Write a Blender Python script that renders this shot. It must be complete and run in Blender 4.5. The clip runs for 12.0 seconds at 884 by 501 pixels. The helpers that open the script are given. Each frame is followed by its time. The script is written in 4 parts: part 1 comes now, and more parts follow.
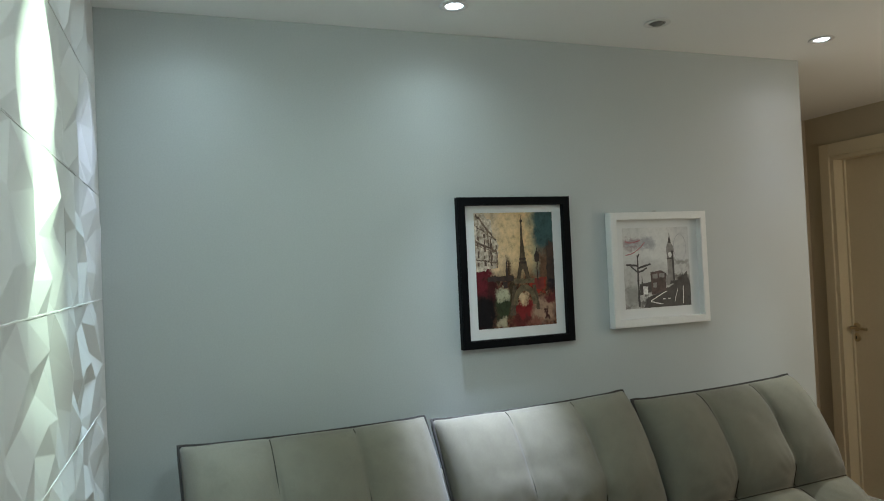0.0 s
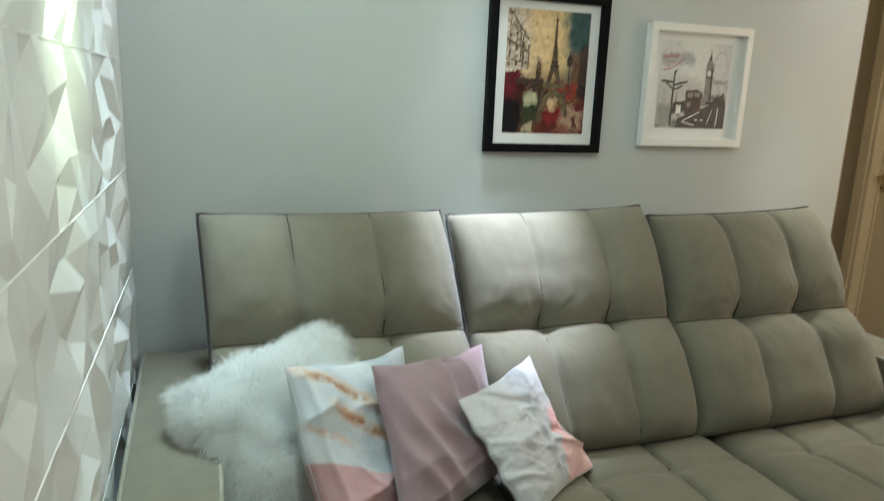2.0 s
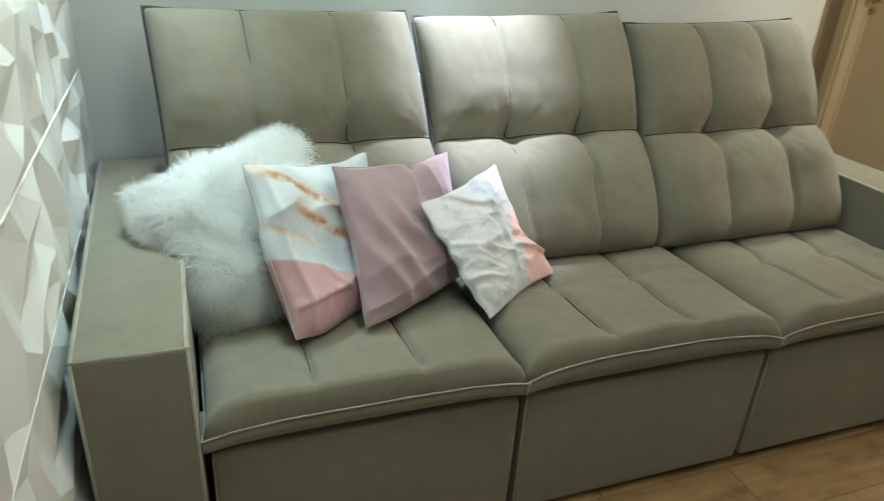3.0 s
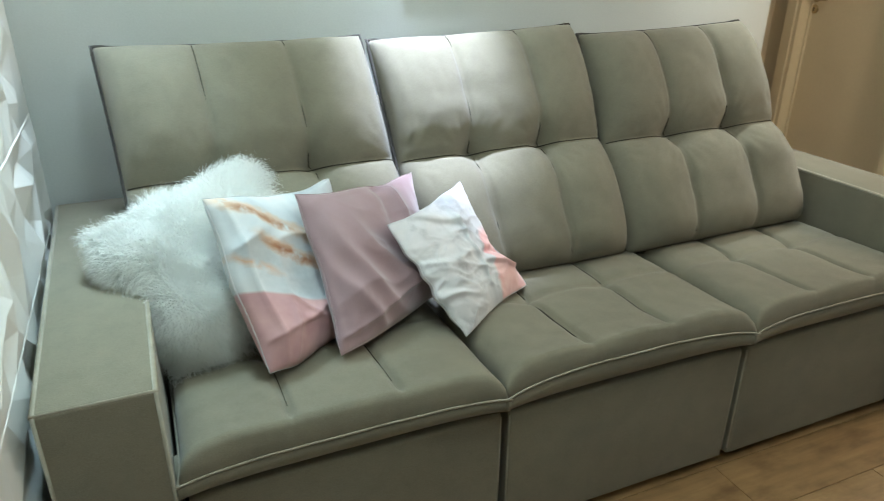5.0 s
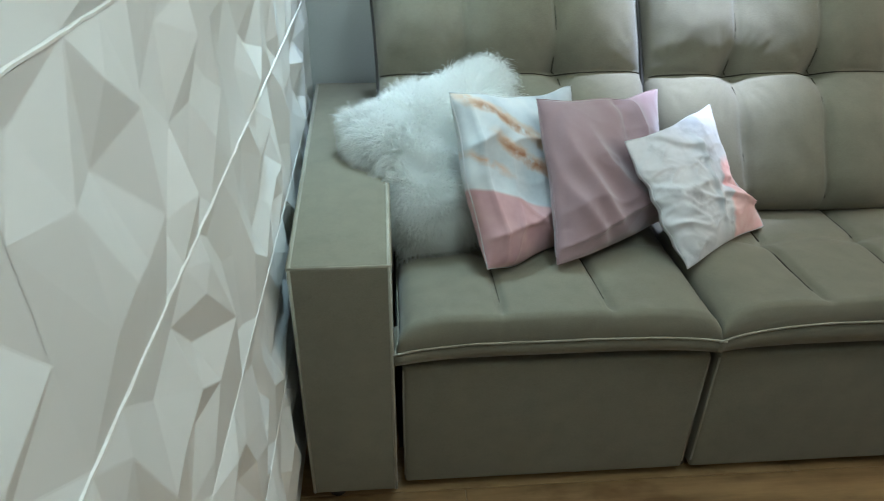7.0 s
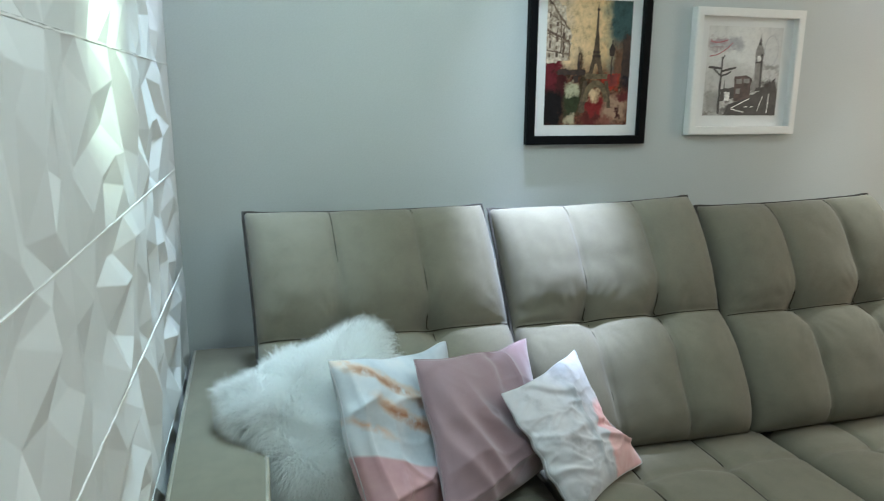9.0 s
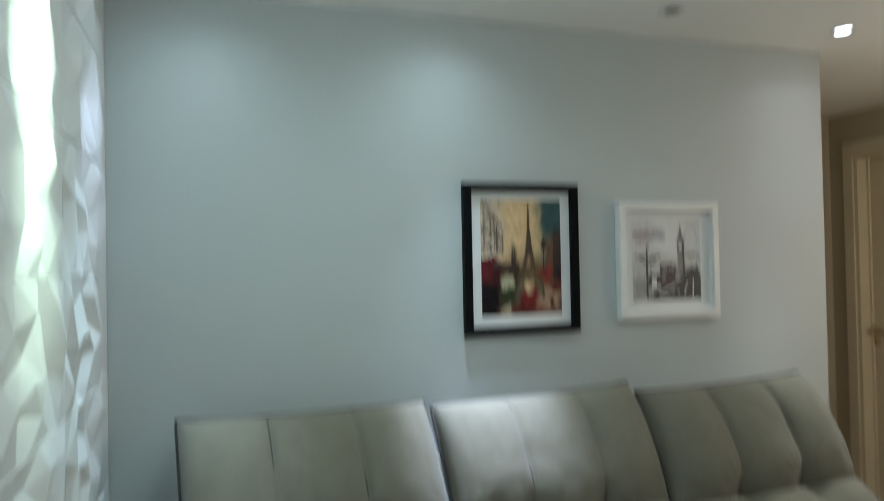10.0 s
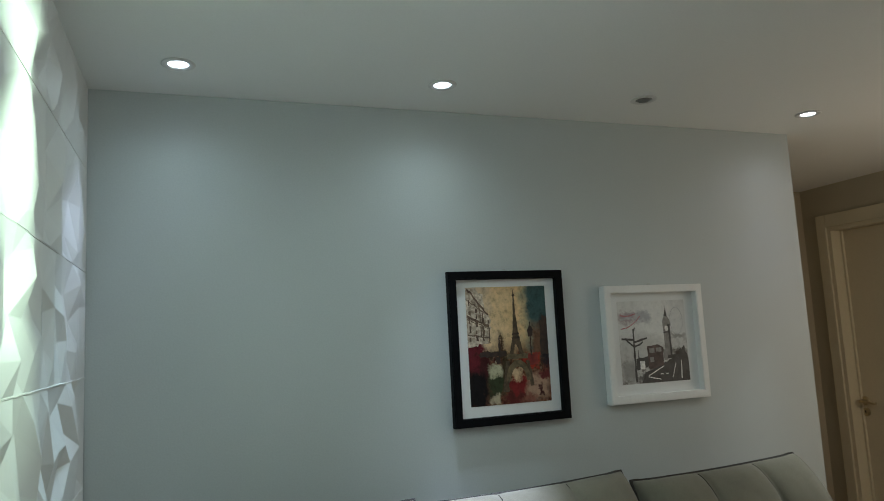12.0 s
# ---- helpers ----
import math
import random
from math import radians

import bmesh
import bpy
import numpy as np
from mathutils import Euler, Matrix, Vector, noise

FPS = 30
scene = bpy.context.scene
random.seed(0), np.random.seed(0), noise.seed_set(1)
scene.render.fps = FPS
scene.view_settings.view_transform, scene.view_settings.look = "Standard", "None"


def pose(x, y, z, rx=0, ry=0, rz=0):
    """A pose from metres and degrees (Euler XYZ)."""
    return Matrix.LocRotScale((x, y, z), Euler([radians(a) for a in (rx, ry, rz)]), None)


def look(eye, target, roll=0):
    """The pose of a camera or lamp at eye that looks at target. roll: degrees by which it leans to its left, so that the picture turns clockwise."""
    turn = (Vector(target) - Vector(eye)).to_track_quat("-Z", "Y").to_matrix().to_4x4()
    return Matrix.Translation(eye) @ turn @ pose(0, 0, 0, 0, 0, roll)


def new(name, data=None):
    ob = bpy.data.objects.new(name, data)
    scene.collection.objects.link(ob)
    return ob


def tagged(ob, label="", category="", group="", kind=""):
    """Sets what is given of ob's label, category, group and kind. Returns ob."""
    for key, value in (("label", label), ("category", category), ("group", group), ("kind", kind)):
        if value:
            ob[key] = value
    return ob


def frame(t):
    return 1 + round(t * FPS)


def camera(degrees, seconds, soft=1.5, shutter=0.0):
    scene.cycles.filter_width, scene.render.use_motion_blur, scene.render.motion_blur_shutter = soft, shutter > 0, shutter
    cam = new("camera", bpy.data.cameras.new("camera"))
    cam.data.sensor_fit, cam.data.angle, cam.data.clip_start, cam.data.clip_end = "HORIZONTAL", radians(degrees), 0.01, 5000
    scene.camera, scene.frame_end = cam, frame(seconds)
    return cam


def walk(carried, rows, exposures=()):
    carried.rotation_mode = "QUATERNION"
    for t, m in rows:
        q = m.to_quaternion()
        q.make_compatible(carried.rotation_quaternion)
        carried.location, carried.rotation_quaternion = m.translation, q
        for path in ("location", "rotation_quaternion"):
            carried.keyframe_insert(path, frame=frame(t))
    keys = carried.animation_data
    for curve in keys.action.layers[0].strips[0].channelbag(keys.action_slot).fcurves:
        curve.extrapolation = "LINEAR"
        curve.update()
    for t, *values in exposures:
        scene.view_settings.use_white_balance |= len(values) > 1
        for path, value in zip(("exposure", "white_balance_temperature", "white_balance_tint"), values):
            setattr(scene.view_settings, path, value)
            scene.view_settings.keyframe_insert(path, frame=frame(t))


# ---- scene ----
cam = camera(65.1, 12.0, soft=0.6, shutter=0.42)
PATH = [
    (0, (0.234, -2.213, 1.649), (0.919, -0.334, 1.689), -2.6),
    (0.5, (0.232, -2.207, 1.635), (0.877, -0.315, 1.592), -1.6),
    (1, (0.236, -2.223, 1.585), (0.864, -0.332, 1.403), -0.1),
    (1.5, (0.225, -2.194, 1.57), (0.912, -0.346, 1.233), 1.9),
    (2, (0.228, -2.19, 1.534), (0.852, -0.341, 1.095), 2.3),
    (2.3, (0.271, -2.215, 1.455), (0.841, -0.39, 0.866), 2.6),
    (2.5, (0.248, -2.197, 1.454), (0.81, -0.437, 0.689), 1.5),
    (2.7, (0.253, -2.196, 1.443), (0.798, -0.459, 0.616), 1.8),
    (3, (0.267, -2.204, 1.437), (0.922, -0.525, 0.57), 3.7),
    (3.2, (0.257, -2.213, 1.434), (0.956, -0.539, 0.591), 2.8),
    (3.5, (0.27, -2.211, 1.439), (1.035, -0.584, 0.563), 2.7),
    (3.7, (0.29, -2.212, 1.44), (1.119, -0.618, 0.562), 1.9),
    (5.3, (0.275, -2.187, 1.422), (0.918, -0.468, 0.627), -0.4),
    (5.5, (0.239, -2.182, 1.423), (0.721, -0.416, 0.618), 0.0),
    (5.8, (0.231, -2.19, 1.416), (0.54, -0.432, 0.515), 2.1),
    (6, (0.216, -2.199, 1.434), (0.43, -0.443, 0.502), 2.1),
    (6.5, (0.22, -2.209, 1.434), (0.249, -0.446, 0.491), 1.8),
    (6.7, (0.224, -2.204, 1.426), (0.294, -0.499, 0.382), 1.4),
    (8.3, (0.26, -2.149, 1.44), (0.634, -0.466, 0.425), 2.0),
    (8.5, (0.256, -2.17, 1.468), (0.674, -0.412, 0.611), 1.6),
    (8.7, (0.265, -2.185, 1.494), (0.712, -0.332, 0.888), 1.3),
    (9, (0.251, -2.195, 1.513), (0.737, -0.305, 1.075), 0.4),
    (9.2, (0.26, -2.193, 1.517), (0.806, -0.313, 1.104), 0.4),
    (9.5, (0.287, -2.204, 1.549), (0.914, -0.314, 1.361), -0.5),
    (9.7, (0.279, -2.203, 1.546), (0.933, -0.317, 1.426), -0.6),
    (9.9, (0.289, -2.215, 1.582), (0.918, -0.317, 1.508), -0.7),
    (10, (0.293, -2.218, 1.605), (0.917, -0.319, 1.64), -1.1),
    (10.1, (0.28, -2.213, 1.626), (0.903, -0.323, 1.827), -1.2),
    (10.5, (0.269, -2.228, 1.655), (0.856, -0.334, 1.911), -1.9),
    (11, (0.282, -2.23, 1.672), (0.922, -0.35, 1.903), -2.2),
    (11.5, (0.275, -2.223, 1.67), (0.914, -0.345, 1.92), -2.5),
    (12, (0.287, -2.211, 1.66), (0.962, -0.344, 1.905), -2.9),
]
walk(cam, [(t, look(eye, target, roll)) for t, eye, target, roll in PATH],
     exposures=[(0, -0.76, 5800, 6), (1, -0.48, 5900, 6), (1.5, -0.26, 6120, 6), (2.5, 0.02, 6230, 6), (3.1, 0.32, 6300, 6), (3.5, 0.38, 6250, 6), (5.5, 0.24, 5900, 6),
                (6.5, -0.04, 5740, 6), (8.4, 0.34, 5640, 6), (9, -0.16, 5600, 6), (9.7, -0.30, 5620, 6), (10.0, -0.58, 5600, 6), (10.3, -0.96, 5600, 6), (10.6, -1.02, 5600, 6), (12, -1.17, 5740, 6)])


# ---- light ----
H = 2.443            # ceiling height
world = bpy.data.worlds.new("world")
scene.world = world
world.use_nodes = True
world.node_tree.nodes["Background"].inputs[0].default_value = (0.9, 0.95, 1.0, 1)
world.node_tree.nodes["Background"].inputs[1].default_value = 0.02

NEUTRAL = (1.0, 0.89, 0.87)
COOL, BLUE, WARM, GREENISH = (0.785, 0.985, 0.945), (0.74, 0.80, 1.0), (1.0, 0.77, 0.53), (0.80, 1.0, 0.68)


def spot_lamp(x, y, watts, colour, degrees, blend=0.7, size=0.03, tilt=(0, 0)):
    data = bpy.data.lights.new("downlight_and_fill_beam", "SPOT")
    data.energy, data.color, data.spot_size, data.spot_blend, data.shadow_soft_size = watts, colour, radians(degrees), blend, size
    ob = new("downlight_and_fill_beam", data)
    ob.matrix_world = look((x, y, H - 0.03), (x + tilt[0], y + tilt[1], 0))
    return ob


ROW_Y = -0.25
NEAR_WALL_X, NEAR_WALL_Y = 0.60, -0.83
# extra beams are stacked in each fixture to shape the light it throws
spot_lamp(0.25, ROW_Y, 3.4, (0.82, 0.97, 0.96), 156, 1.0)
spot_lamp(0.25, ROW_Y, 20, BLUE, 40, 1.0, 0.06, tilt=(-1.15, 0.12))
spot_lamp(0.25, ROW_Y, 2.0, (0.86, 0.96, 1.0), 100, 1.0)
spot_lamp(0.25, ROW_Y, 32, BLUE, 32, 1.0, 0.05, tilt=(-0.06, -0.10))
spot_lamp(0.25, ROW_Y, 82, (0.68, 0.92, 0.98), 48, 1.0, 0.08, tilt=(-0.08, -0.62))
spot_lamp(1.025, ROW_Y, 4.5, (0.86, 0.98, 0.93), 156, 1.0)
spot_lamp(1.025, ROW_Y, 2.8, (0.88, 0.96, 1.0), 100, 1.0)
spot_lamp(1.025, ROW_Y, 36, (0.84, 0.94, 1.0), 46, 1.0, 0.02, tilt=(0.12, 0.12))
spot_lamp(1.025, ROW_Y, 390, BLUE, 28, 1.0, tilt=(0.06, -0.04))
spot_lamp(2.53, ROW_Y, 5, BLUE, 84, 1.0)
spot_lamp(2.53, ROW_Y, 75, (0.90, 0.96, 0.90), 40, 1.0, tilt=(-0.32, -0.12))
spot_lamp(2.53, ROW_Y, 2.5, NEUTRAL, 156, 1.0)
# four added beams draw out one lamp's bright column down the panels
for watts, reach in ((90, -9.5), (120, -4.6), (140, -2.8), (90, -1.9)):
    spot_lamp(NEAR_WALL_X, NEAR_WALL_Y, watts, GREENISH, 24, 1.0, 0.05, tilt=(reach, 0.0))
spot_lamp(NEAR_WALL_X, NEAR_WALL_Y, 6, (0.84, 1.0, 0.66), 160, 1.0, 0.06)
# added fill over and behind the camera, placed as unseen downlights
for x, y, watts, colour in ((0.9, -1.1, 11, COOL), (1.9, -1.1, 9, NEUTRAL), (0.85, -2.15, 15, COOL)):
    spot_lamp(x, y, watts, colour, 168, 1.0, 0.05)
# two added fill bulbs; the warm one stands for a source further right
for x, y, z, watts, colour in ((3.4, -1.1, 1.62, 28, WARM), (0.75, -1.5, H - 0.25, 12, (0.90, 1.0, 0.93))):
    lamp_data = bpy.data.lights.new("fill_bulb", "POINT")
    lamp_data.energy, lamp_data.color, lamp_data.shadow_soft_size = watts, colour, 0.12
    new("fill_bulb", lamp_data).location = (x, y, z)

# ---- materials ----


def mat(name, colour, rough=0.6, metal=0.0, sheen=0.0, spec=0.5):
    m = bpy.data.materials.new(name)
    m.use_nodes = True
    b = m.node_tree.nodes["Principled BSDF"]
    b.inputs["Base Color"].default_value = (*colour, 1)
    b.inputs["Roughness"].default_value = rough
    b.inputs["Metallic"].default_value = metal
    b.inputs["Sheen Weight"].default_value = sheen
    b.inputs["Specular IOR Level"].default_value = spec
    return m


def node(m, kind, **inputs):
    n = m.node_tree.nodes.new(kind)
    for k, v in inputs.items():
        n.inputs[k.replace("_", " ")].default_value = v
    return n


def link(m, a, b):
    m.node_tree.links.new(a, b)


def bsdf(m):
    return m.node_tree.nodes["Principled BSDF"]


def coords(m, kind="Object"):
    return node(m, "ShaderNodeTexCoord").outputs[kind]


def ramp(m, fac, stops):
    n = node(m, "ShaderNodeValToRGB")
    r = n.color_ramp
    while len(r.elements) < len(stops):
        r.elements.new(0.5)
    for e, (p, c) in zip(r.elements, stops):
        e.position, e.color = p, (*c, 1)
    link(m, fac, n.inputs[0])
    return n.outputs[0]


def noise_tex(m, scale, detail=4, vec=None, rough=0.55):
    n = node(m, "ShaderNodeTexNoise", Scale=scale, Detail=detail, Roughness=rough)
    link(m, vec if vec else coords(m), n.inputs["Vector"])
    return n.outputs["Fac"]


def bump(m, height, strength, distance):
    n = node(m, "ShaderNodeBump", Strength=strength, Distance=distance)
    link(m, height, n.inputs["Height"])
    link(m, n.outputs[0], bsdf(m).inputs["Normal"])


def mix(m, fac, a, b, blend="MIX"):
    n = m.node_tree.nodes.new("ShaderNodeMix")
    n.data_type, n.blend_type = "RGBA", blend
    for v, s in ((fac, n.inputs[0]), (a, n.inputs[6]), (b, n.inputs[7])):
        if isinstance(v, (int, float)):
            s.default_value = v
        elif isinstance(v, tuple):
            s.default_value = (*v, 1)
        else:
            link(m, v, s)
    return n.outputs[2]


def varied(name, c1, c2, scale, rough=0.6, fine=0, fine_d=0.001, sheen=0.0, metal=0.0, spec=0.5, speckle=0.08):
    """A paint or cloth: two tones in broad patches, with a fine grain in relief."""
    m = mat(name, c1, rough, metal, sheen, spec)
    tone = ramp(m, noise_tex(m, scale), [(0.3, c1), (0.7, c2)])
    if fine:
        grain = noise_tex(m, fine, 3)
        tone = mix(m, speckle, tone, ramp(m, grain, [(0.3, tuple(v * 0.72 for v in c1)), (0.75, tuple(min(1, v * 1.2) for v in c2))]))
        bump(m, grain, 0.35, fine_d)
    link(m, tone, bsdf(m).inputs["Base Color"])
    return m


M_WALL = varied("wall_paint", (0.51, 0.545, 0.545), (0.535, 0.57, 0.565), 1.3, 0.62, 190, 0.0012, speckle=0.14)
M_CEIL = varied("ceiling_paint", (0.89, 0.90, 0.88), (0.92, 0.925, 0.91), 0.9, 0.8, 180, 0.0005)
M_HALL = varied("hall_paint", (0.49, 0.435, 0.32), (0.53, 0.47, 0.345), 1.1, 0.7, 220, 0.0005)
M_PANEL = varied("panel_lacquer", (0.70, 0.71, 0.70), (0.75, 0.755, 0.745), 2.0, 0.42)
M_GROUT = varied("panel_joint", (0.78, 0.78, 0.76), (0.86, 0.86, 0.84), 30, 0.8, 300, 0.002)
M_TRIM = varied("door_trim_paint", (0.72, 0.64, 0.46), (0.76, 0.68, 0.49), 2.0, 0.45, 90, 0.0003)
M_DOOR = varied("door_leaf_paint", (0.70, 0.61, 0.43), (0.74, 0.645, 0.46), 1.6, 0.5, 70, 0.0003)
M_WHITE = varied("white_paint", (0.78, 0.78, 0.76), (0.82, 0.82, 0.80), 3, 0.45, 100, 0.0003)
M_BLACK = varied("black_frame_lacquer", (0.0045, 0.005, 0.006), (0.007, 0.0075, 0.0085), 14, 0.55, 140, 0.0003, spec=0.06)
M_MAT = varied("passepartout_card", (0.76, 0.77, 0.76), (0.80, 0.80, 0.79), 9, 0.9, 400, 0.0003)


def suede():
    """Taupe suede: a short nap brushed light and dark, over a fine grain."""
    m = mat("taupe_suede", (0.22, 0.2, 0.16), 0.9, sheen=0.18, spec=0.10)
    bsdf(m).inputs["Sheen Roughness"].default_value = 0.55
    broad = ramp(m, noise_tex(m, 2.4, 3), [(0.32, (0.156, 0.145, 0.103)), (0.68, (0.196, 0.182, 0.131))])
    nap = ramp(m, noise_tex(m, 17, 7, None, 0.68), [(0.30, (0.86, 0.86, 0.86)), (0.52, (1.0, 1.0, 1.0)), (0.75, (1.09, 1.09, 1.08))])
    grain = noise_tex(m, 620, 2)
    tone = mix(m, 1.0, broad, nap, "MULTIPLY")
    tone = mix(m, 0.30, tone, ramp(m, grain, [(0.3, (0.105, 0.096, 0.074)), (0.7, (0.275, 0.252, 0.200))]))
    link(m, tone, bsdf(m).inputs["Base Color"])
    bump(m, grain, 0.4, 0.0008)
    return m


M_FABRIC = suede()
M_PIPING = varied("taupe_piping", (0.24, 0.225, 0.175), (0.36, 0.335, 0.27), 20, 0.8, 500, 0.0006, sheen=0.2, spec=0.2)
M_DARKPIPE = varied("dark_piping", (0.028, 0.026, 0.022), (0.045, 0.04, 0.034), 20, 0.85)
# dark lines for the seams, and for the shade in the level creases
M_SEAM_CREASE = mat("dark_seam_crease_line", (0.045, 0.040, 0.030), 0.95, spec=0.1)
# black that puts the shade of the sofa's gaps into the inner frame
M_GAP_BLACK = mat("black_gap_shade", (0.02, 0.019, 0.017), 0.95)
M_FOOT = mat("black_plastic", (0.02, 0.02, 0.02), 0.5)
M_BRASS = varied("aged_brass", (0.52, 0.42, 0.24), (0.62, 0.52, 0.33), 40, 0.32, metal=1.0)
M_STEEL = mat("nail_steel", (0.45, 0.44, 0.42), 0.35, 1.0)
M_RING = varied("downlight_ring_paint", (0.70, 0.70, 0.69), (0.74, 0.74, 0.73), 30, 0.4)
M_REFLECTOR = mat("lamp_reflector", (0.5, 0.5, 0.5), 0.25, 1.0)
M_DARKLAMP = mat("unlit_lamp_glass", (0.18, 0.18, 0.17), 0.15)
M_GLOW = mat("lamp_glow", (1, 1, 1))
bsdf(M_GLOW).inputs["Emission Color"].default_value = (0.92, 0.97, 1.0, 1)
bsdf(M_GLOW).inputs["Emission Strength"].default_value = 18


def wood():
    m = mat("laminate_oak", (0.36, 0.24, 0.13), 0.42)
    co = coords(m)
    info = node(m, "ShaderNodeObjectInfo")
    mp = node(m, "ShaderNodeMapping")
    mp.inputs["Scale"].default_value = (1.3, 16, 16)
    link(m, co, mp.inputs[0])
    off = node(m, "ShaderNodeCombineXYZ")
    mul = node(m, "ShaderNodeMath")
    mul.operation = "MULTIPLY"
    mul.inputs[1].default_value = 40.0
    link(m, info.outputs["Random"], mul.inputs[0])
    link(m, mul.outputs[0], off.inputs[0])
    link(m, off.outputs[0], mp.inputs["Location"])
    g = noise_tex(m, 1.6, 6, mp.outputs[0], 0.62)
    tone = ramp(m, g, [(0.25, (0.20, 0.122, 0.052)), (0.5, (0.31, 0.203, 0.094)), (0.78, (0.41, 0.285, 0.142))])
    # worn blocks and knots, darker than the board
    blocks = node(m, "ShaderNodeMapping")
    blocks.inputs["Scale"].default_value = (5.0, 11.0, 11.0)
    link(m, co, blocks.inputs[0])
    link(m, off.outputs[0], blocks.inputs["Location"])
    worn = ramp(m, noise_tex(m, 1.0, 4, blocks.outputs[0], 0.6), [(0.36, (0.66, 0.60, 0.54)), (0.50, (0.95, 0.95, 0.94)), (0.66, (1.12, 1.12, 1.10))])
    tone = mix(m, 1.0, tone, worn, "MULTIPLY")
    shade = ramp(m, info.outputs["Random"], [(0.0, (0.74, 0.70, 0.66)), (1.0, (1.0, 1.0, 1.0))])
    link(m, mix(m, 1.0, tone, shade, "MULTIPLY"), bsdf(m).inputs["Base Color"])
    bump(m, g, 0.2, 0.0006)
    return m


M_WOOD = wood()
M_SCREED = varied("floor_underlay", (0.05, 0.035, 0.02), (0.06, 0.04, 0.025), 5, 0.9)


def velvet(name, c1, c2, rough=0.6, sheen=0.5):
    return varied(name, c1, c2, 6, rough, 350, 0.0005, sheen=sheen, spec=0.3)


M_PINK = velvet("mauve_velvet", (0.255, 0.170, 0.190), (0.325, 0.222, 0.242))
M_FUR = varied("white_fur", (0.80, 0.81, 0.79), (0.86, 0.86, 0.85), 9, 0.75, sheen=0.2)
fur_out = M_FUR.node_tree.nodes["Material Output"]
fur_glow = node(M_FUR, "ShaderNodeBsdfTranslucent", Color=(0.97, 0.98, 0.96, 1))
fur_mix = node(M_FUR, "ShaderNodeMixShader", Fac=0.6)
link(M_FUR, bsdf(M_FUR).outputs[0], fur_mix.inputs[1])
link(M_FUR, fur_glow.outputs[0], fur_mix.inputs[2])
link(M_FUR, fur_mix.outputs[0], fur_out.inputs["Surface"])
M_FUR_BASE = varied("white_fur_backing", (0.92, 0.93, 0.92), (0.95, 0.955, 0.94), 12, 0.95)


def step(m, value, edge, soft):
    n = node(m, "ShaderNodeMapRange")
    n.inputs["From Min"].default_value, n.inputs["From Max"].default_value = edge - soft, edge + soft
    link(m, value, n.inputs["Value"])
    return n.outputs[0]


def math_node(m, op, a, b):
    n = node(m, "ShaderNodeMath")
    n.operation = op
    for v, s in ((a, n.inputs[0]), (b, n.inputs[1])):
        if isinstance(v, (int, float)):
            s.default_value = v
        else:
            link(m, v, s)
    return n.outputs[0]


def uv_axes(m):
    sep = node(m, "ShaderNodeSeparateXYZ")
    uv = coords(m, "UV")
    link(m, uv, sep.inputs[0])
    return uv, sep.outputs[0], sep.outputs[1]


def feather_cloth():
    """White marbled cloth with brown feather strokes and a pink lower corner."""
    m = mat("feather_print_satin", (0.7, 0.74, 0.76), 0.5, sheen=0.2)
    uv, u, v = uv_axes(m)
    marble = ramp(m, noise_tex(m, 3.2, 5, uv), [(0.30, (0.36, 0.41, 0.45)), (0.52, (0.53, 0.57, 0.60)), (0.7, (0.62, 0.63, 0.63))])
    # strokes run down from the upper left
    d = math_node(m, "ADD", math_node(m, "MULTIPLY", u, 0.52), math_node(m, "MULTIPLY", v, 0.85))
    wob = math_node(m, "MULTIPLY", noise_tex(m, 9, 3, uv), 0.09)
    tone = marble
    for centre, half, colour, lo, hi in ((0.860, 0.046, (0.56, 0.43, 0.33), 0.0, 0.60), (0.845, 0.024, (0.30, 0.14, 0.065), 0.10, 0.42),
                                         (0.705, 0.036, (0.56, 0.42, 0.32), 0.16, 0.70), (0.695, 0.022, (0.30, 0.13, 0.06), 0.20, 0.52), (0.555, 0.018, (0.55, 0.36, 0.26), 0.0, 0.22)):
        line = math_node(m, "ABSOLUTE", math_node(m, "SUBTRACT", math_node(m, "ADD", d, wob), centre + 0.045), 0)
        inside = math_node(m, "SUBTRACT", 1.0, step(m, line, half, 0.018))
        span = math_node(m, "MULTIPLY", step(m, u, lo, 0.05), math_node(m, "SUBTRACT", 1.0, step(m, u, hi, 0.05)))
        broken = step(m, noise_tex(m, 11, 3, uv), 0.40, 0.10)
        tone = mix(m, math_node(m, "MULTIPLY", math_node(m, "MULTIPLY", inside, span), broken), tone, colour)
    edge = math_node(m, "ADD", v, math_node(m, "MULTIPLY", u, 0.36))
    pink = ramp(m, noise_tex(m, 5, 3, uv), [(0.3, (0.43, 0.245, 0.265)), (0.7, (0.57, 0.355, 0.36))])
    tone = mix(m, step(m, edge, 0.46, 0.008), pink, tone)
    link(m, tone, bsdf(m).inputs["Base Color"])
    bump(m, noise_tex(m, 220, 2, uv), 0.15, 0.0006)
    return m


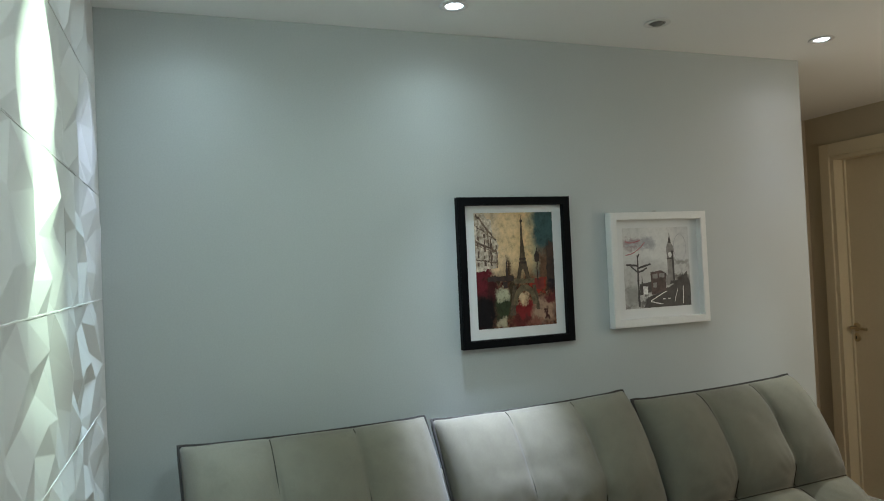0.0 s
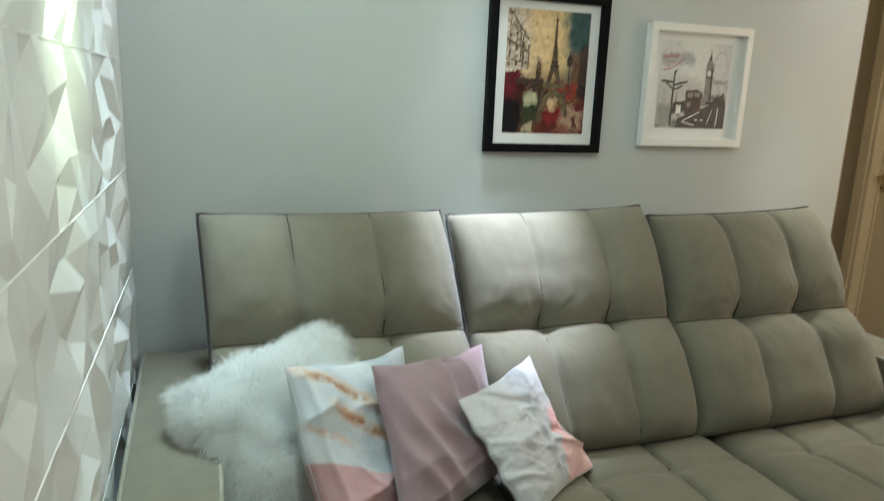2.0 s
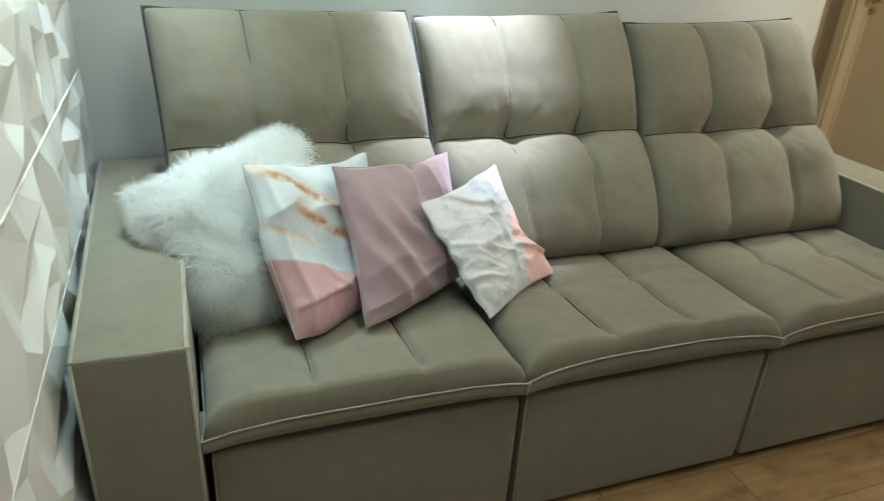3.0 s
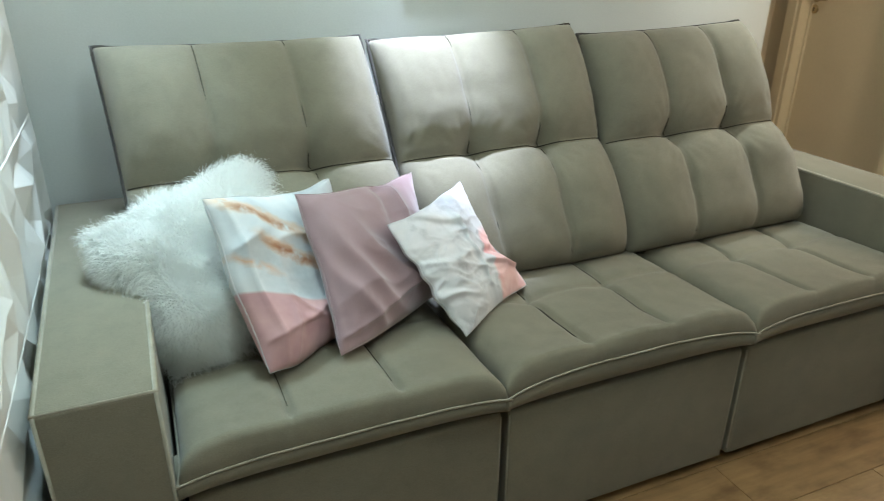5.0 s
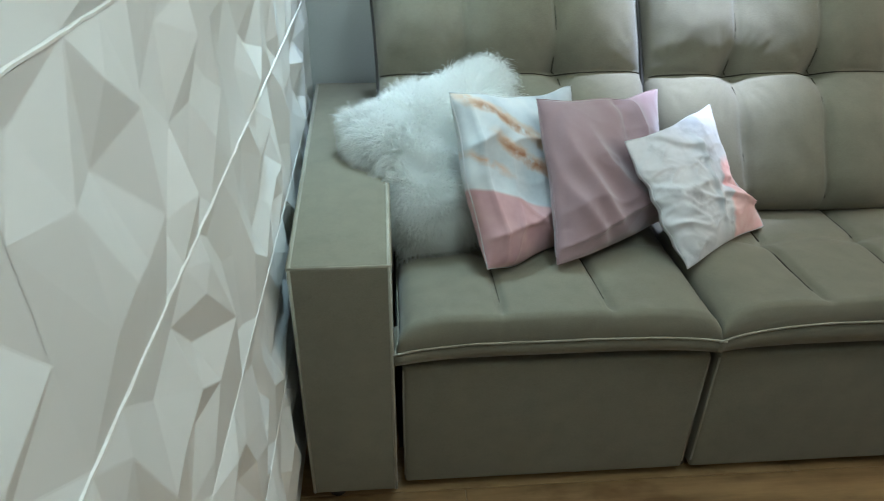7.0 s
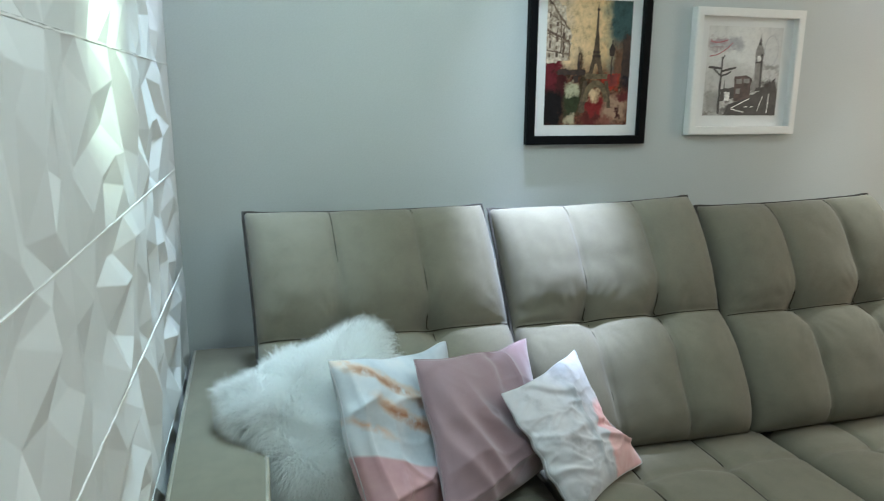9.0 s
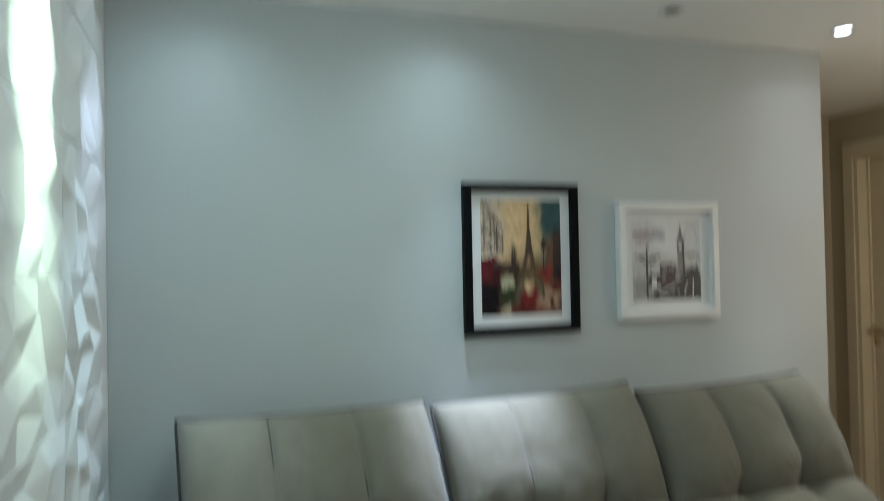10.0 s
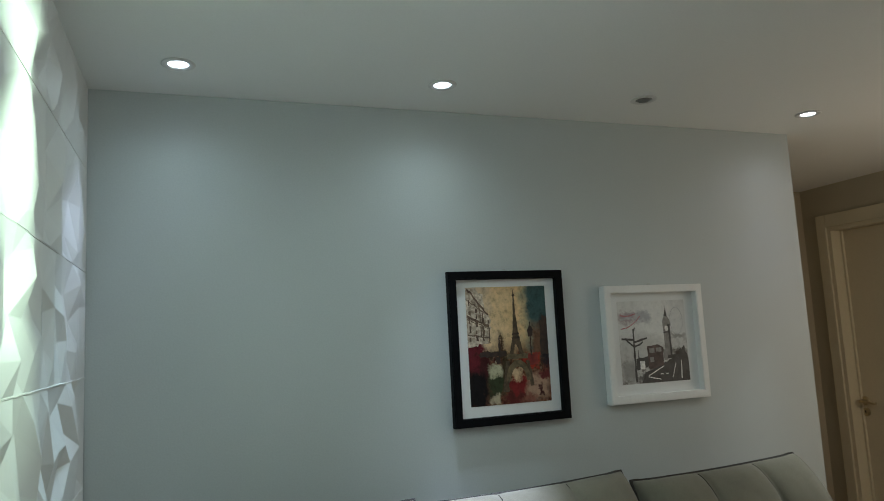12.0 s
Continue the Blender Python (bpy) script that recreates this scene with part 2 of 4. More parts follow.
def blush_cloth():
    """White crumpled cloth with grey blots and a coral pink side."""
    m = mat("blush_print_satin", (0.75, 0.77, 0.76), 0.5, sheen=0.2)
    uv, u, v = uv_axes(m)
    base = ramp(m, noise_tex(m, 3.6, 5, uv), [(0.34, (0.36, 0.37, 0.40)), (0.46, (0.55, 0.56, 0.59)), (0.7, (0.64, 0.64, 0.67))])
    wob = math_node(m, "MULTIPLY", math_node(m, "SUBTRACT", noise_tex(m, 4, 4, uv), 0.5), 0.30)
    e = math_node(m, "ADD", math_node(m, "SUBTRACT", u, math_node(m, "MULTIPLY", v, 0.25)), wob)
    band = math_node(m, "MULTIPLY", step(m, e, 0.64, 0.02), math_node(m, "SUBTRACT", 1.0, step(m, v, 0.60, 0.04)))
    pink = ramp(m, noise_tex(m, 7, 3, uv), [(0.3, (0.72, 0.39, 0.39)), (0.65, (0.78, 0.52, 0.51)), (0.85, (0.78, 0.68, 0.64))])
    link(m, mix(m, band, base, pink), bsdf(m).inputs["Base Color"])
    bump(m, noise_tex(m, 220, 2, uv), 0.15, 0.0006)
    return m


M_FEATHER, M_BLUSH = feather_cloth(), blush_cloth()
M_SATIN = velvet("pale_satin_edge", (0.50, 0.51, 0.53), (0.58, 0.58, 0.60), 0.5, 0.2)


def flat_paint(name, c1, c2, scale=18):
    return varied(name, c1, c2, scale, 0.55)


# ---- building helpers ----


def part(name, bm, material, parent=None, label="", smooth=False):
    me = bpy.data.meshes.new(name)
    if isinstance(bm, bmesh.types.BMesh):
        bm.to_mesh(me)
        bm.free()
    else:
        verts, faces, uvs = bm
        me.from_pydata(verts, [], faces)
        if uvs is not None:
            layer = me.uv_layers.new(name="UVMap")
            for loop in me.loops:
                layer.data[loop.index].uv = uvs[loop.vertex_index]
    me.materials.append(material)
    for p in me.polygons:
        p.use_smooth = smooth
    ob = new(name, me)
    if parent is not None:
        ob.parent = parent
    if label:
        ob["label"] = label
    return ob


def thing(name, label, category, group="", kind="", place=(0, 0, 0)):
    ob = new(name)
    ob.location = place
    ob.empty_display_size = 0.05
    return tagged(ob, label, category, group, kind)


def box(x0, x1, y0, y1, z0, z1, bm=None, bevel=0.0, segments=2):
    """A box, with its edges rounded; added to bm if one is given."""
    one = bmesh.new()
    bmesh.ops.create_cube(one, size=1)
    for v in one.verts:
        v.co = Vector(((x0 + x1) / 2 + v.co.x * (x1 - x0), (y0 + y1) / 2 + v.co.y * (y1 - y0), (z0 + z1) / 2 + v.co.z * (z1 - z0)))
    if bevel:
        bmesh.ops.bevel(one, geom=one.edges[:], offset=bevel, segments=segments, profile=0.6, affect="EDGES")
    if bm is None:
        return one
    me = bpy.data.meshes.new("tmp")
    one.to_mesh(me)
    one.free()
    bm.from_mesh(me)
    bpy.data.meshes.remove(me)
    return bm


def tube(points, radius, sides=6, closed=False):
    """A thin round cord along points."""
    pts = [Vector(p) for p in points]
    n = len(pts)
    verts, faces = [], []
    for i, p in enumerate(pts):
        a = pts[(i - 1) % n] if closed or i else pts[0]
        b = pts[(i + 1) % n] if closed or i < n - 1 else pts[-1]
        d = (b - a).normalized() if (b - a).length > 1e-9 else Vector((1, 0, 0))
        side = d.cross(Vector((0.13, 0.21, 0.97)))
        side = side.normalized() if side.length > 1e-4 else Vector((1, 0, 0))
        up = side.cross(d)
        for k in range(sides):
            w = 2 * math.pi * k / sides
            verts.append(p + radius * (math.cos(w) * side + math.sin(w) * up))
    for i in range(n if closed else n - 1):
        j = (i + 1) % n
        for k in range(sides):
            l = (k + 1) % sides
            faces.append((i * sides + k, i * sides + l, j * sides + l, j * sides + k))
    if not closed:
        faces.append(tuple(range(sides - 1, -1, -1)))
        faces.append(tuple((n - 1) * sides + k for k in range(sides)))
    return verts, faces, None


def shell(front, back, nu, nv):
    """A closed soft body from two sheets of (u, v) that share their rim."""
    verts, faces, uvs = [], [], []
    idx = {}
    for s, fn in enumerate((front, back)):
        for j in range(nv + 1):
            for i in range(nu + 1):
                rim = i in (0, nu) or j in (0, nv)
                if s and rim:
                    idx[1, i, j] = idx[0, i, j]
                    continue
                idx[s, i, j] = len(verts)
                verts.append(fn(i / nu, j / nv))
                uvs.append((i / nu, j / nv))
    for s in (0, 1):
        for j in range(nv):
            for i in range(nu):
                q = (idx[s, i, j], idx[s, i + 1, j], idx[s, i + 1, j + 1], idx[s, i, j + 1])
                faces.append(q if s == 0 else q[::-1])
    return verts, faces, uvs


def rim_points(fn, n):
    return ([fn(i / n, 0) for i in range(n)] + [fn(1, i / n) for i in range(n)] + [fn(1 - i / n, 1) for i in range(n)] + [fn(0, 1 - i / n) for i in range(n)])


def lathe(profile, sides=28):
    """A turned form from (radius, z) pairs."""
    verts, faces = [], []
    for r, z in profile:
        for k in range(sides):
            w = 2 * math.pi * k / sides
            verts.append((r * math.cos(w), r * math.sin(w), z))
    for i in range(len(profile) - 1):
        for k in range(sides):
            l = (k + 1) % sides
            faces.append((i * sides + k, i * sides + l, (i + 1) * sides + l, (i + 1) * sides + k))
    faces.append(tuple(range(sides - 1, -1, -1)))
    faces.append(tuple((len(profile) - 1) * sides + k for k in range(sides)))
    return verts, faces, None


# ---- the room ----
END_X, HALL_X, BACK_Y, FRONT_Y = 2.683, 3.87, 1.05, -3.9
WALL_X = -0.03
DOOR_Y0, DOOR_Y1, DOOR_H = 0.15, 0.895, 2.20

tagged(part("floor", box(WALL_X - 0.15, HALL_X + 0.3, FRONT_Y - 0.15, BACK_Y + 0.15, -0.12, -0.012), M_SCREED),
       "warm brown oak laminate floor in long planks", "floor", kind="structure")
tagged(part("ceiling", box(WALL_X - 0.15, HALL_X + 0.3, FRONT_Y - 0.15, BACK_Y + 0.15, H, H + 0.12), M_CEIL),
       "smooth white plasterboard ceiling with recessed downlights", "ceiling", kind="structure")
tagged(part("wall_back", box(WALL_X, END_X, 0.0, 0.13, 0, H, bevel=0.003), M_WALL),
       "light grey painted wall behind the sofa", "wall", kind="structure")
wall_left = tagged(part("wall_left", box(WALL_X - 0.15, WALL_X, FRONT_Y, BACK_Y, 0, H), M_WHITE),
                   "white wall clad in faceted three-dimensional panels", "wall", kind="structure")
tagged(part("wall_hall_end", box(WALL_X, HALL_X + 0.15, BACK_Y, BACK_Y + 0.12, 0, H), M_HALL),
       "beige painted end wall of the hallway", "wall", kind="structure")
hall_bm = box(HALL_X, HALL_X + 0.14, DOOR_Y1, BACK_Y, 0, H)
box(HALL_X, HALL_X + 0.14, -0.02, DOOR_Y0, 0, H, hall_bm)
box(HALL_X, HALL_X + 0.14, DOOR_Y0, DOOR_Y1, DOOR_H, H, hall_bm)
tagged(part("wall_hall", hall_bm, M_HALL), "beige painted hallway wall around the bedroom door", "wall", kind="structure")
tagged(part("wall_right", box(HALL_X - 0.03, HALL_X + 0.14, FRONT_Y, -0.022, 0, H, bevel=0.003), M_WHITE),
       "white painted side wall of the living room", "wall", kind="structure")
tagged(part("wall_front", box(WALL_X, HALL_X, FRONT_Y - 0.13, FRONT_Y, 0, H), M_WALL),
       "light grey painted wall facing the sofa", "wall", kind="structure")
tagged(part("baseboard", box(WALL_X, -0.012, FRONT_Y, -0.001, 0.0, 0.088, bevel=0.003), M_WHITE),
       "white baseboard below the faceted panels", "baseboard", kind="structure")
tagged(part("baseboard", box(0.0, END_X, -0.016, -0.0005, 0.0, 0.088, bevel=0.003), M_WHITE),
       "white baseboard along the grey wall", "baseboard", kind="structure")

# hallway door
door = tagged(new("door_1"), "closed beige-painted door with a brass lever handle", "door", kind="structure")
part("door_leaf", box(HALL_X + 0.085, HALL_X + 0.12, DOOR_Y0 + 0.035, DOOR_Y1 - 0.035, 0.008, DOOR_H - 0.035, bevel=0.002), M_DOOR, door)
part("jamb", box(HALL_X - 0.002, HALL_X + 0.142, DOOR_Y1 - 0.033, DOOR_Y1 + 0.001, 0, DOOR_H), M_TRIM, door)
part("jamb", box(HALL_X - 0.002, HALL_X + 0.142, DOOR_Y0 - 0.001, DOOR_Y0 + 0.033, 0, DOOR_H), M_TRIM, door)
part("jamb", box(HALL_X - 0.002, HALL_X + 0.142, DOOR_Y0 + 0.033, DOOR_Y1 - 0.033, DOOR_H - 0.033, DOOR_H), M_TRIM, door)
part("door_stop", box(HALL_X + 0.07, HALL_X + 0.084, DOOR_Y1 - 0.046, DOOR_Y1 - 0.034, 0, DOOR_H - 0.034), M_TRIM, door)
part("architrave", box(HALL_X - 0.016, HALL_X - 0.0025, DOOR_Y1 - 0.012, DOOR_Y1 + 0.052, 0, DOOR_H + 0.065, bevel=0.004), M_TRIM, door)
part("architrave", box(HALL_X - 0.016, HALL_X - 0.0025, DOOR_Y0 - 0.052, DOOR_Y0 + 0.012, 0, DOOR_H + 0.065, bevel=0.004), M_TRIM, door)
part("architrave", box(HALL_X - 0.016, HALL_X - 0.0025, DOOR_Y0 + 0.0125, DOOR_Y1 - 0.0125, DOOR_H - 0.012, DOOR_H + 0.065, bevel=0.004), M_TRIM, door)
hx, hy, hz = HALL_X + 0.085, DOOR_Y1 - 0.058, 1.165
handle = part("handle", tube([(hx, hy, hz), (hx - 0.045, hy, hz), (hx - 0.055, hy - 0.01, hz), (hx - 0.056, hy - 0.05, hz - 0.002), (hx - 0.052, hy - 0.105, hz - 0.004)], 0.009, 10), M_BRASS, door, "brass lever handle", True)
rose = lathe([(0.0, 0.0), (0.026, 0.0), (0.026, 0.006), (0.02, 0.009), (0.0, 0.009)])
for dz, nm in ((0, "rose"), (-0.062, "keyhole_plate")):
    r = part(nm, rose, M_BRASS, door, "", True)
    r.matrix_basis = Matrix.Translation((hx, hy, hz + dz)) @ pose(0, 0, 0, 0, -90, 0)
k = part("keyhole", box(-0.004, 0.004, -0.001, 0.001, -0.010, 0.008), M_FOOT, door)
k.matrix_basis = Matrix.Translation((hx - 0.0095, hy, hz - 0.062)) @ pose(0, 0, 0, 0, 0, 90)

# ---- ceiling downlights ----


def downlight(x, y, lit=True):
    lamp = thing("downlight", "round recessed ceiling downlight, " + ("switched on" if lit else "switched off with a dull lens"), "downlight",
                 "ceiling downlights", place=(x, y, H))
    part("ring", lathe([(0.029, -0.0005), (0.045, -0.001), (0.046, -0.003), (0.042, -0.005), (0.030, -0.0045), (0.028, -0.0008)]), M_RING, lamp, "", True)
    part("lens", lathe([(0.0, -0.001), (0.026, -0.001), (0.027, -0.002), (0.0, -0.003)] if lit else [(0.0, -0.001), (0.030, -0.001), (0.031, -0.002), (0.0, -0.002)]),
         M_GLOW if lit else M_REFLECTOR, lamp, "glowing white lens" if lit else "dull grey reflector", True)
    if not lit:
        part("bulb", lathe([(0.0, -0.010), (0.018, -0.008), (0.022, -0.003), (0.022, -0.0022), (0.0, -0.0022)]), M_DARKLAMP, lamp, "dark unlit bulb", True)
    return lamp


# the last three are unseen, added as housings for the fill lamps
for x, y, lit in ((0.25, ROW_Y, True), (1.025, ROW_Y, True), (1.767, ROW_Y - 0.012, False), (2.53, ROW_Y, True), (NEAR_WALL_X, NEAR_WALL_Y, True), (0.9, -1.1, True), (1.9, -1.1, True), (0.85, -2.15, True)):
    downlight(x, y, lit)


# an unseen pendant, added to carry one of the fill bulbs
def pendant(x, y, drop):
    lamp = thing("fill_pendant", "unseen bare bulb pendant hanging on a black cord, added for fill light", "lamp", "pendant lamps", place=(x, y, H))
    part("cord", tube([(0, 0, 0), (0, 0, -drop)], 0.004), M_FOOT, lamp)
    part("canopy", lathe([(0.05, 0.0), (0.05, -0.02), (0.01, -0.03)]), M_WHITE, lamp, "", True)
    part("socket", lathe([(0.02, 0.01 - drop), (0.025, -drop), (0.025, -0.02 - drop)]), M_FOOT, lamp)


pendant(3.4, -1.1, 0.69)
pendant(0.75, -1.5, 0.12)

# ---- sofa ----
sofa = thing("sofa", "taupe suede three-seat reclining sofa with tufted cushions", "sofa", place=(0, 0, 0))


def smooth01(t):
    t = min(1.0, max(0.0, t))
    return t * t * (3 - 2 * t)


def edge(t, p):
    return max(0.0, 1 - abs(2 * t - 1) ** p) ** 0.5


def arm(x0, x1, z1, rise, spread=0.0):
    """A square padded arm whose top climbs and widens a little towards the back."""
    bm = bmesh.new()
    bmesh.ops.create_cube(bm, size=1)
    bmesh.ops.subdivide_edges(bm, edges=bm.edges[:], cuts=5, use_grid_fill=True)
    for v in bm.verts:
        a, b, c = v.co.x * 2, v.co.y + 0.5, v.co.z + 0.5
        soft = (1 - a ** 4) * (1 - abs(2 * b - 1) ** 6)
        top = z1 + rise * b + 0.006 * soft
        v.co = Vector((x0 - spread * b + (v.co.x + 0.5) * (x1 - x0 + spread * b), -1.055 + 1.03 * b, 0.05 + (top - 0.05) * c))
        if v.co.y < -1.05:
            v.co.y -= 0.005 * (1 - a ** 4) * (1 - abs(2 * c - 1) ** 4)
    sharp = [e for e in bm.edges if len(e.link_faces) == 2 and e.calc_face_angle(0) > 0.7]
    bmesh.ops.bevel(bm, geom=sharp, offset=0.010, segments=3, profile=0.6, affect="EDGES")
    a = part("arm", bm, M_FABRIC, sofa, "flat padded armrest", True)
    y, zb = -1.053, z1 + rise
    part("piping", tube([(x0 - spread + 0.004, -0.04, zb - 0.003), (x0 + 0.004, y, z1 - 0.004), (x1 - 0.004, y, z1 - 0.003), (x1 - 0.004, -0.04, zb - 0.003)], 0.0058), M_PIPING, a, "", True)
    for x in (x0 + 0.004, x1 - 0.004):
        part("piping", tube([(x, y, z1 - 0.004), (x, y, 0.055)], 0.004), M_PIPING, a, "", True)
    return a


arm(0.027, 0.230, 0.697, 0.035, 0.016)
arm(2.445, 2.64, 0.690, 0.0)
part("frame", box(0.237, 2.44, -0.93, -0.10, 0.06, 0.44), M_GAP_BLACK, sofa, "inner frame blackened to keep the sofa gaps dark")
part("back_panel", box(0.237, 2.44, -0.10, -0.03, 0.06, 0.98, bevel=0.02), M_FABRIC, sofa, "", True)
for x, y in ((0.08, -1.0), (0.19, -0.1), (2.49, -1.0), (2.59, -0.1), (0.97, -0.96), (1.73, -0.96)):
    part("foot", lathe([(0.018, 0.0), (0.022, 0.0), (0.024, 0.055), (0.02, 0.06)]), M_FOOT, sofa).location = (x, y, 0)

SEATS = ((0.243, 0.945), (0.955, 1.704), (1.714, 2.440))
for x0, x1 in ((0.243, 0.964), (0.974, 1.720), (1.730, 2.440)):
    p = part("front_panel", box(x0 + 0.004, x1 - 0.006, -1.014, -0.935, 0.026, 0.403, bevel=0.012, segments=3), M_FABRIC, sofa, "", True)
    for x in (x0 + 0.006, x1 - 0.008):
        part("piping", tube([(x, -1.010, 0.05), (x, -1.010, 0.39)], 0.0025), M_PIPING, p, "", True)


def seat(x0, x1, seed, bow):
    """A seat cushion in six tufted fields, with a piped lip over a gusset at the front."""
    s1, s2, cross = 0.315, 0.655, 0.52
    y0, y1, zr = -1.046, -0.42, 0.476

    def lip(u, v):
        # the piping bows up in the middle and droops at the front corners
        a = abs(2 * u - 1)
        return (bow * (1 - a ** 3) - 0.004 * a ** 10 + 0.0016 * noise.noise((u * 9, seed, 0.5))) * math.exp(-v / 0.08)

    def outline(u, v):
        # the lip flares out a little at the front corners
        ear = 0.012 * math.exp(-v / 0.05) * (abs(2 * u - 1) ** 6)
        y = y0 + (y1 - y0) * v - ear * 0.8 + 0.010 * math.exp(-v / 0.06) * (1 - abs(2 * u - 1) ** 4)
        return x0 + (x1 - x0) * u + ear * (1 if u > 0.5 else -1), y

    def seam_u(k, v):
        return (s1, s2)[k] + 0.010 * math.sin(5.0 * v + 2 * k + seed) * (1 - v) + (0.008 if v > cross else -0.008) * math.exp(-((v - cross) / 0.06) ** 2)

    def top(u, v):
        x, y = outline(u, v)
        e = edge(u, 16) * (1 - (1 - min(1, v / 0.045)) ** 2.4) ** 0.55 * edge(max(v, 0.5), 12)
        a, b = seam_u(0, v), seam_u(1, v)
        pillow = 0.009 * (abs(math.sin(math.pi * (u / a if u < a else 1 + (u - a) / (b - a) if u < b else 2 + (u - b) / (1 - b)))) ** 0.6)
        deep = smooth01((v - 0.03) / 0.07)
        grooves = 0.012 * sum(math.exp(-((u - s) / 0.012) ** 2) for s in (a, b)) * deep
        grooves += 0.006 * math.exp(-((v - cross) / 0.020) ** 2)
        grooves += 0.012 * sum(math.exp(-((u - s) / 0.07) ** 2 - ((v - cross) / 0.06) ** 2) for s in (a, b))
        n = 0.005 * noise.noise((x * 5 + seed, y * 5, 1.7)) + 0.0018 * noise.noise((x * 22, y * 22, seed))
        # gathers where the cover is sewn to the lip
        n += 0.0022 * noise.noise((x * 34, seed, 2.0)) * math.exp(-((v - 0.05) / 0.05) ** 2)
        return (x, y, zr + lip(u, v) + e * (0.056 + pillow + n - grooves) - 0.016 * v)

    def bottom(u, v):
        x, y = outline(u, v)
        return (x, y, zr + lip(u, v) - 0.036 * edge(u, 8) * edge(v, 10))

    c = part("seat", shell(top, bottom, 120, 60), M_FABRIC, sofa, "tufted seat cushion", True)
    part("piping", tube(rim_points(top, 60), 0.0029, 6, True), M_PIPING, c, "", True)
    # gusset below the piping
    gv, gf = [], []
    for i in range(41):
        u = i / 40
        x, y = outline(u, 0)
        z = zr + lip(u, 0)
        gv += [(x, y + 0.10, z - 0.001), (x, y + 0.002, z - 0.001), (x, y - 0.002, (z + 0.437) / 2), (x, y + 0.006, 0.437), (x, y + 0.10, 0.434)]
    for i in range(40):
        gf += [(5 * i + k, 5 * i + (k + 1) % 5, 5 * i + 5 + (k + 1) % 5, 5 * i + 5 + k) for k in range(5)]
    gf += [(4, 3, 2, 1, 0), (200, 201, 202, 203, 204)]
    part("gusset", (gv, gf, None), M_FABRIC, c, "", True)
    lift = Vector((0, -0.0004, 0.0022))
    for k in (0, 1):
        for v0, v1 in ((0.16, cross - 0.03), (cross + 0.04, 0.88)):
            part("seam_or_crease", tube([Vector(top(seam_u(k, v0 + (v1 - v0) * i / 24), v0 + (v1 - v0) * i / 24)) + lift for i in range(25)], 0.0014 if seed == 0 else 0.0031, 5), M_SEAM_CREASE, c)
    return c


for i, (x0, x1) in enumerate(SEATS):
    seat(x0, x1, i * 7.3, (0.003, 0.022, 0.012)[i])


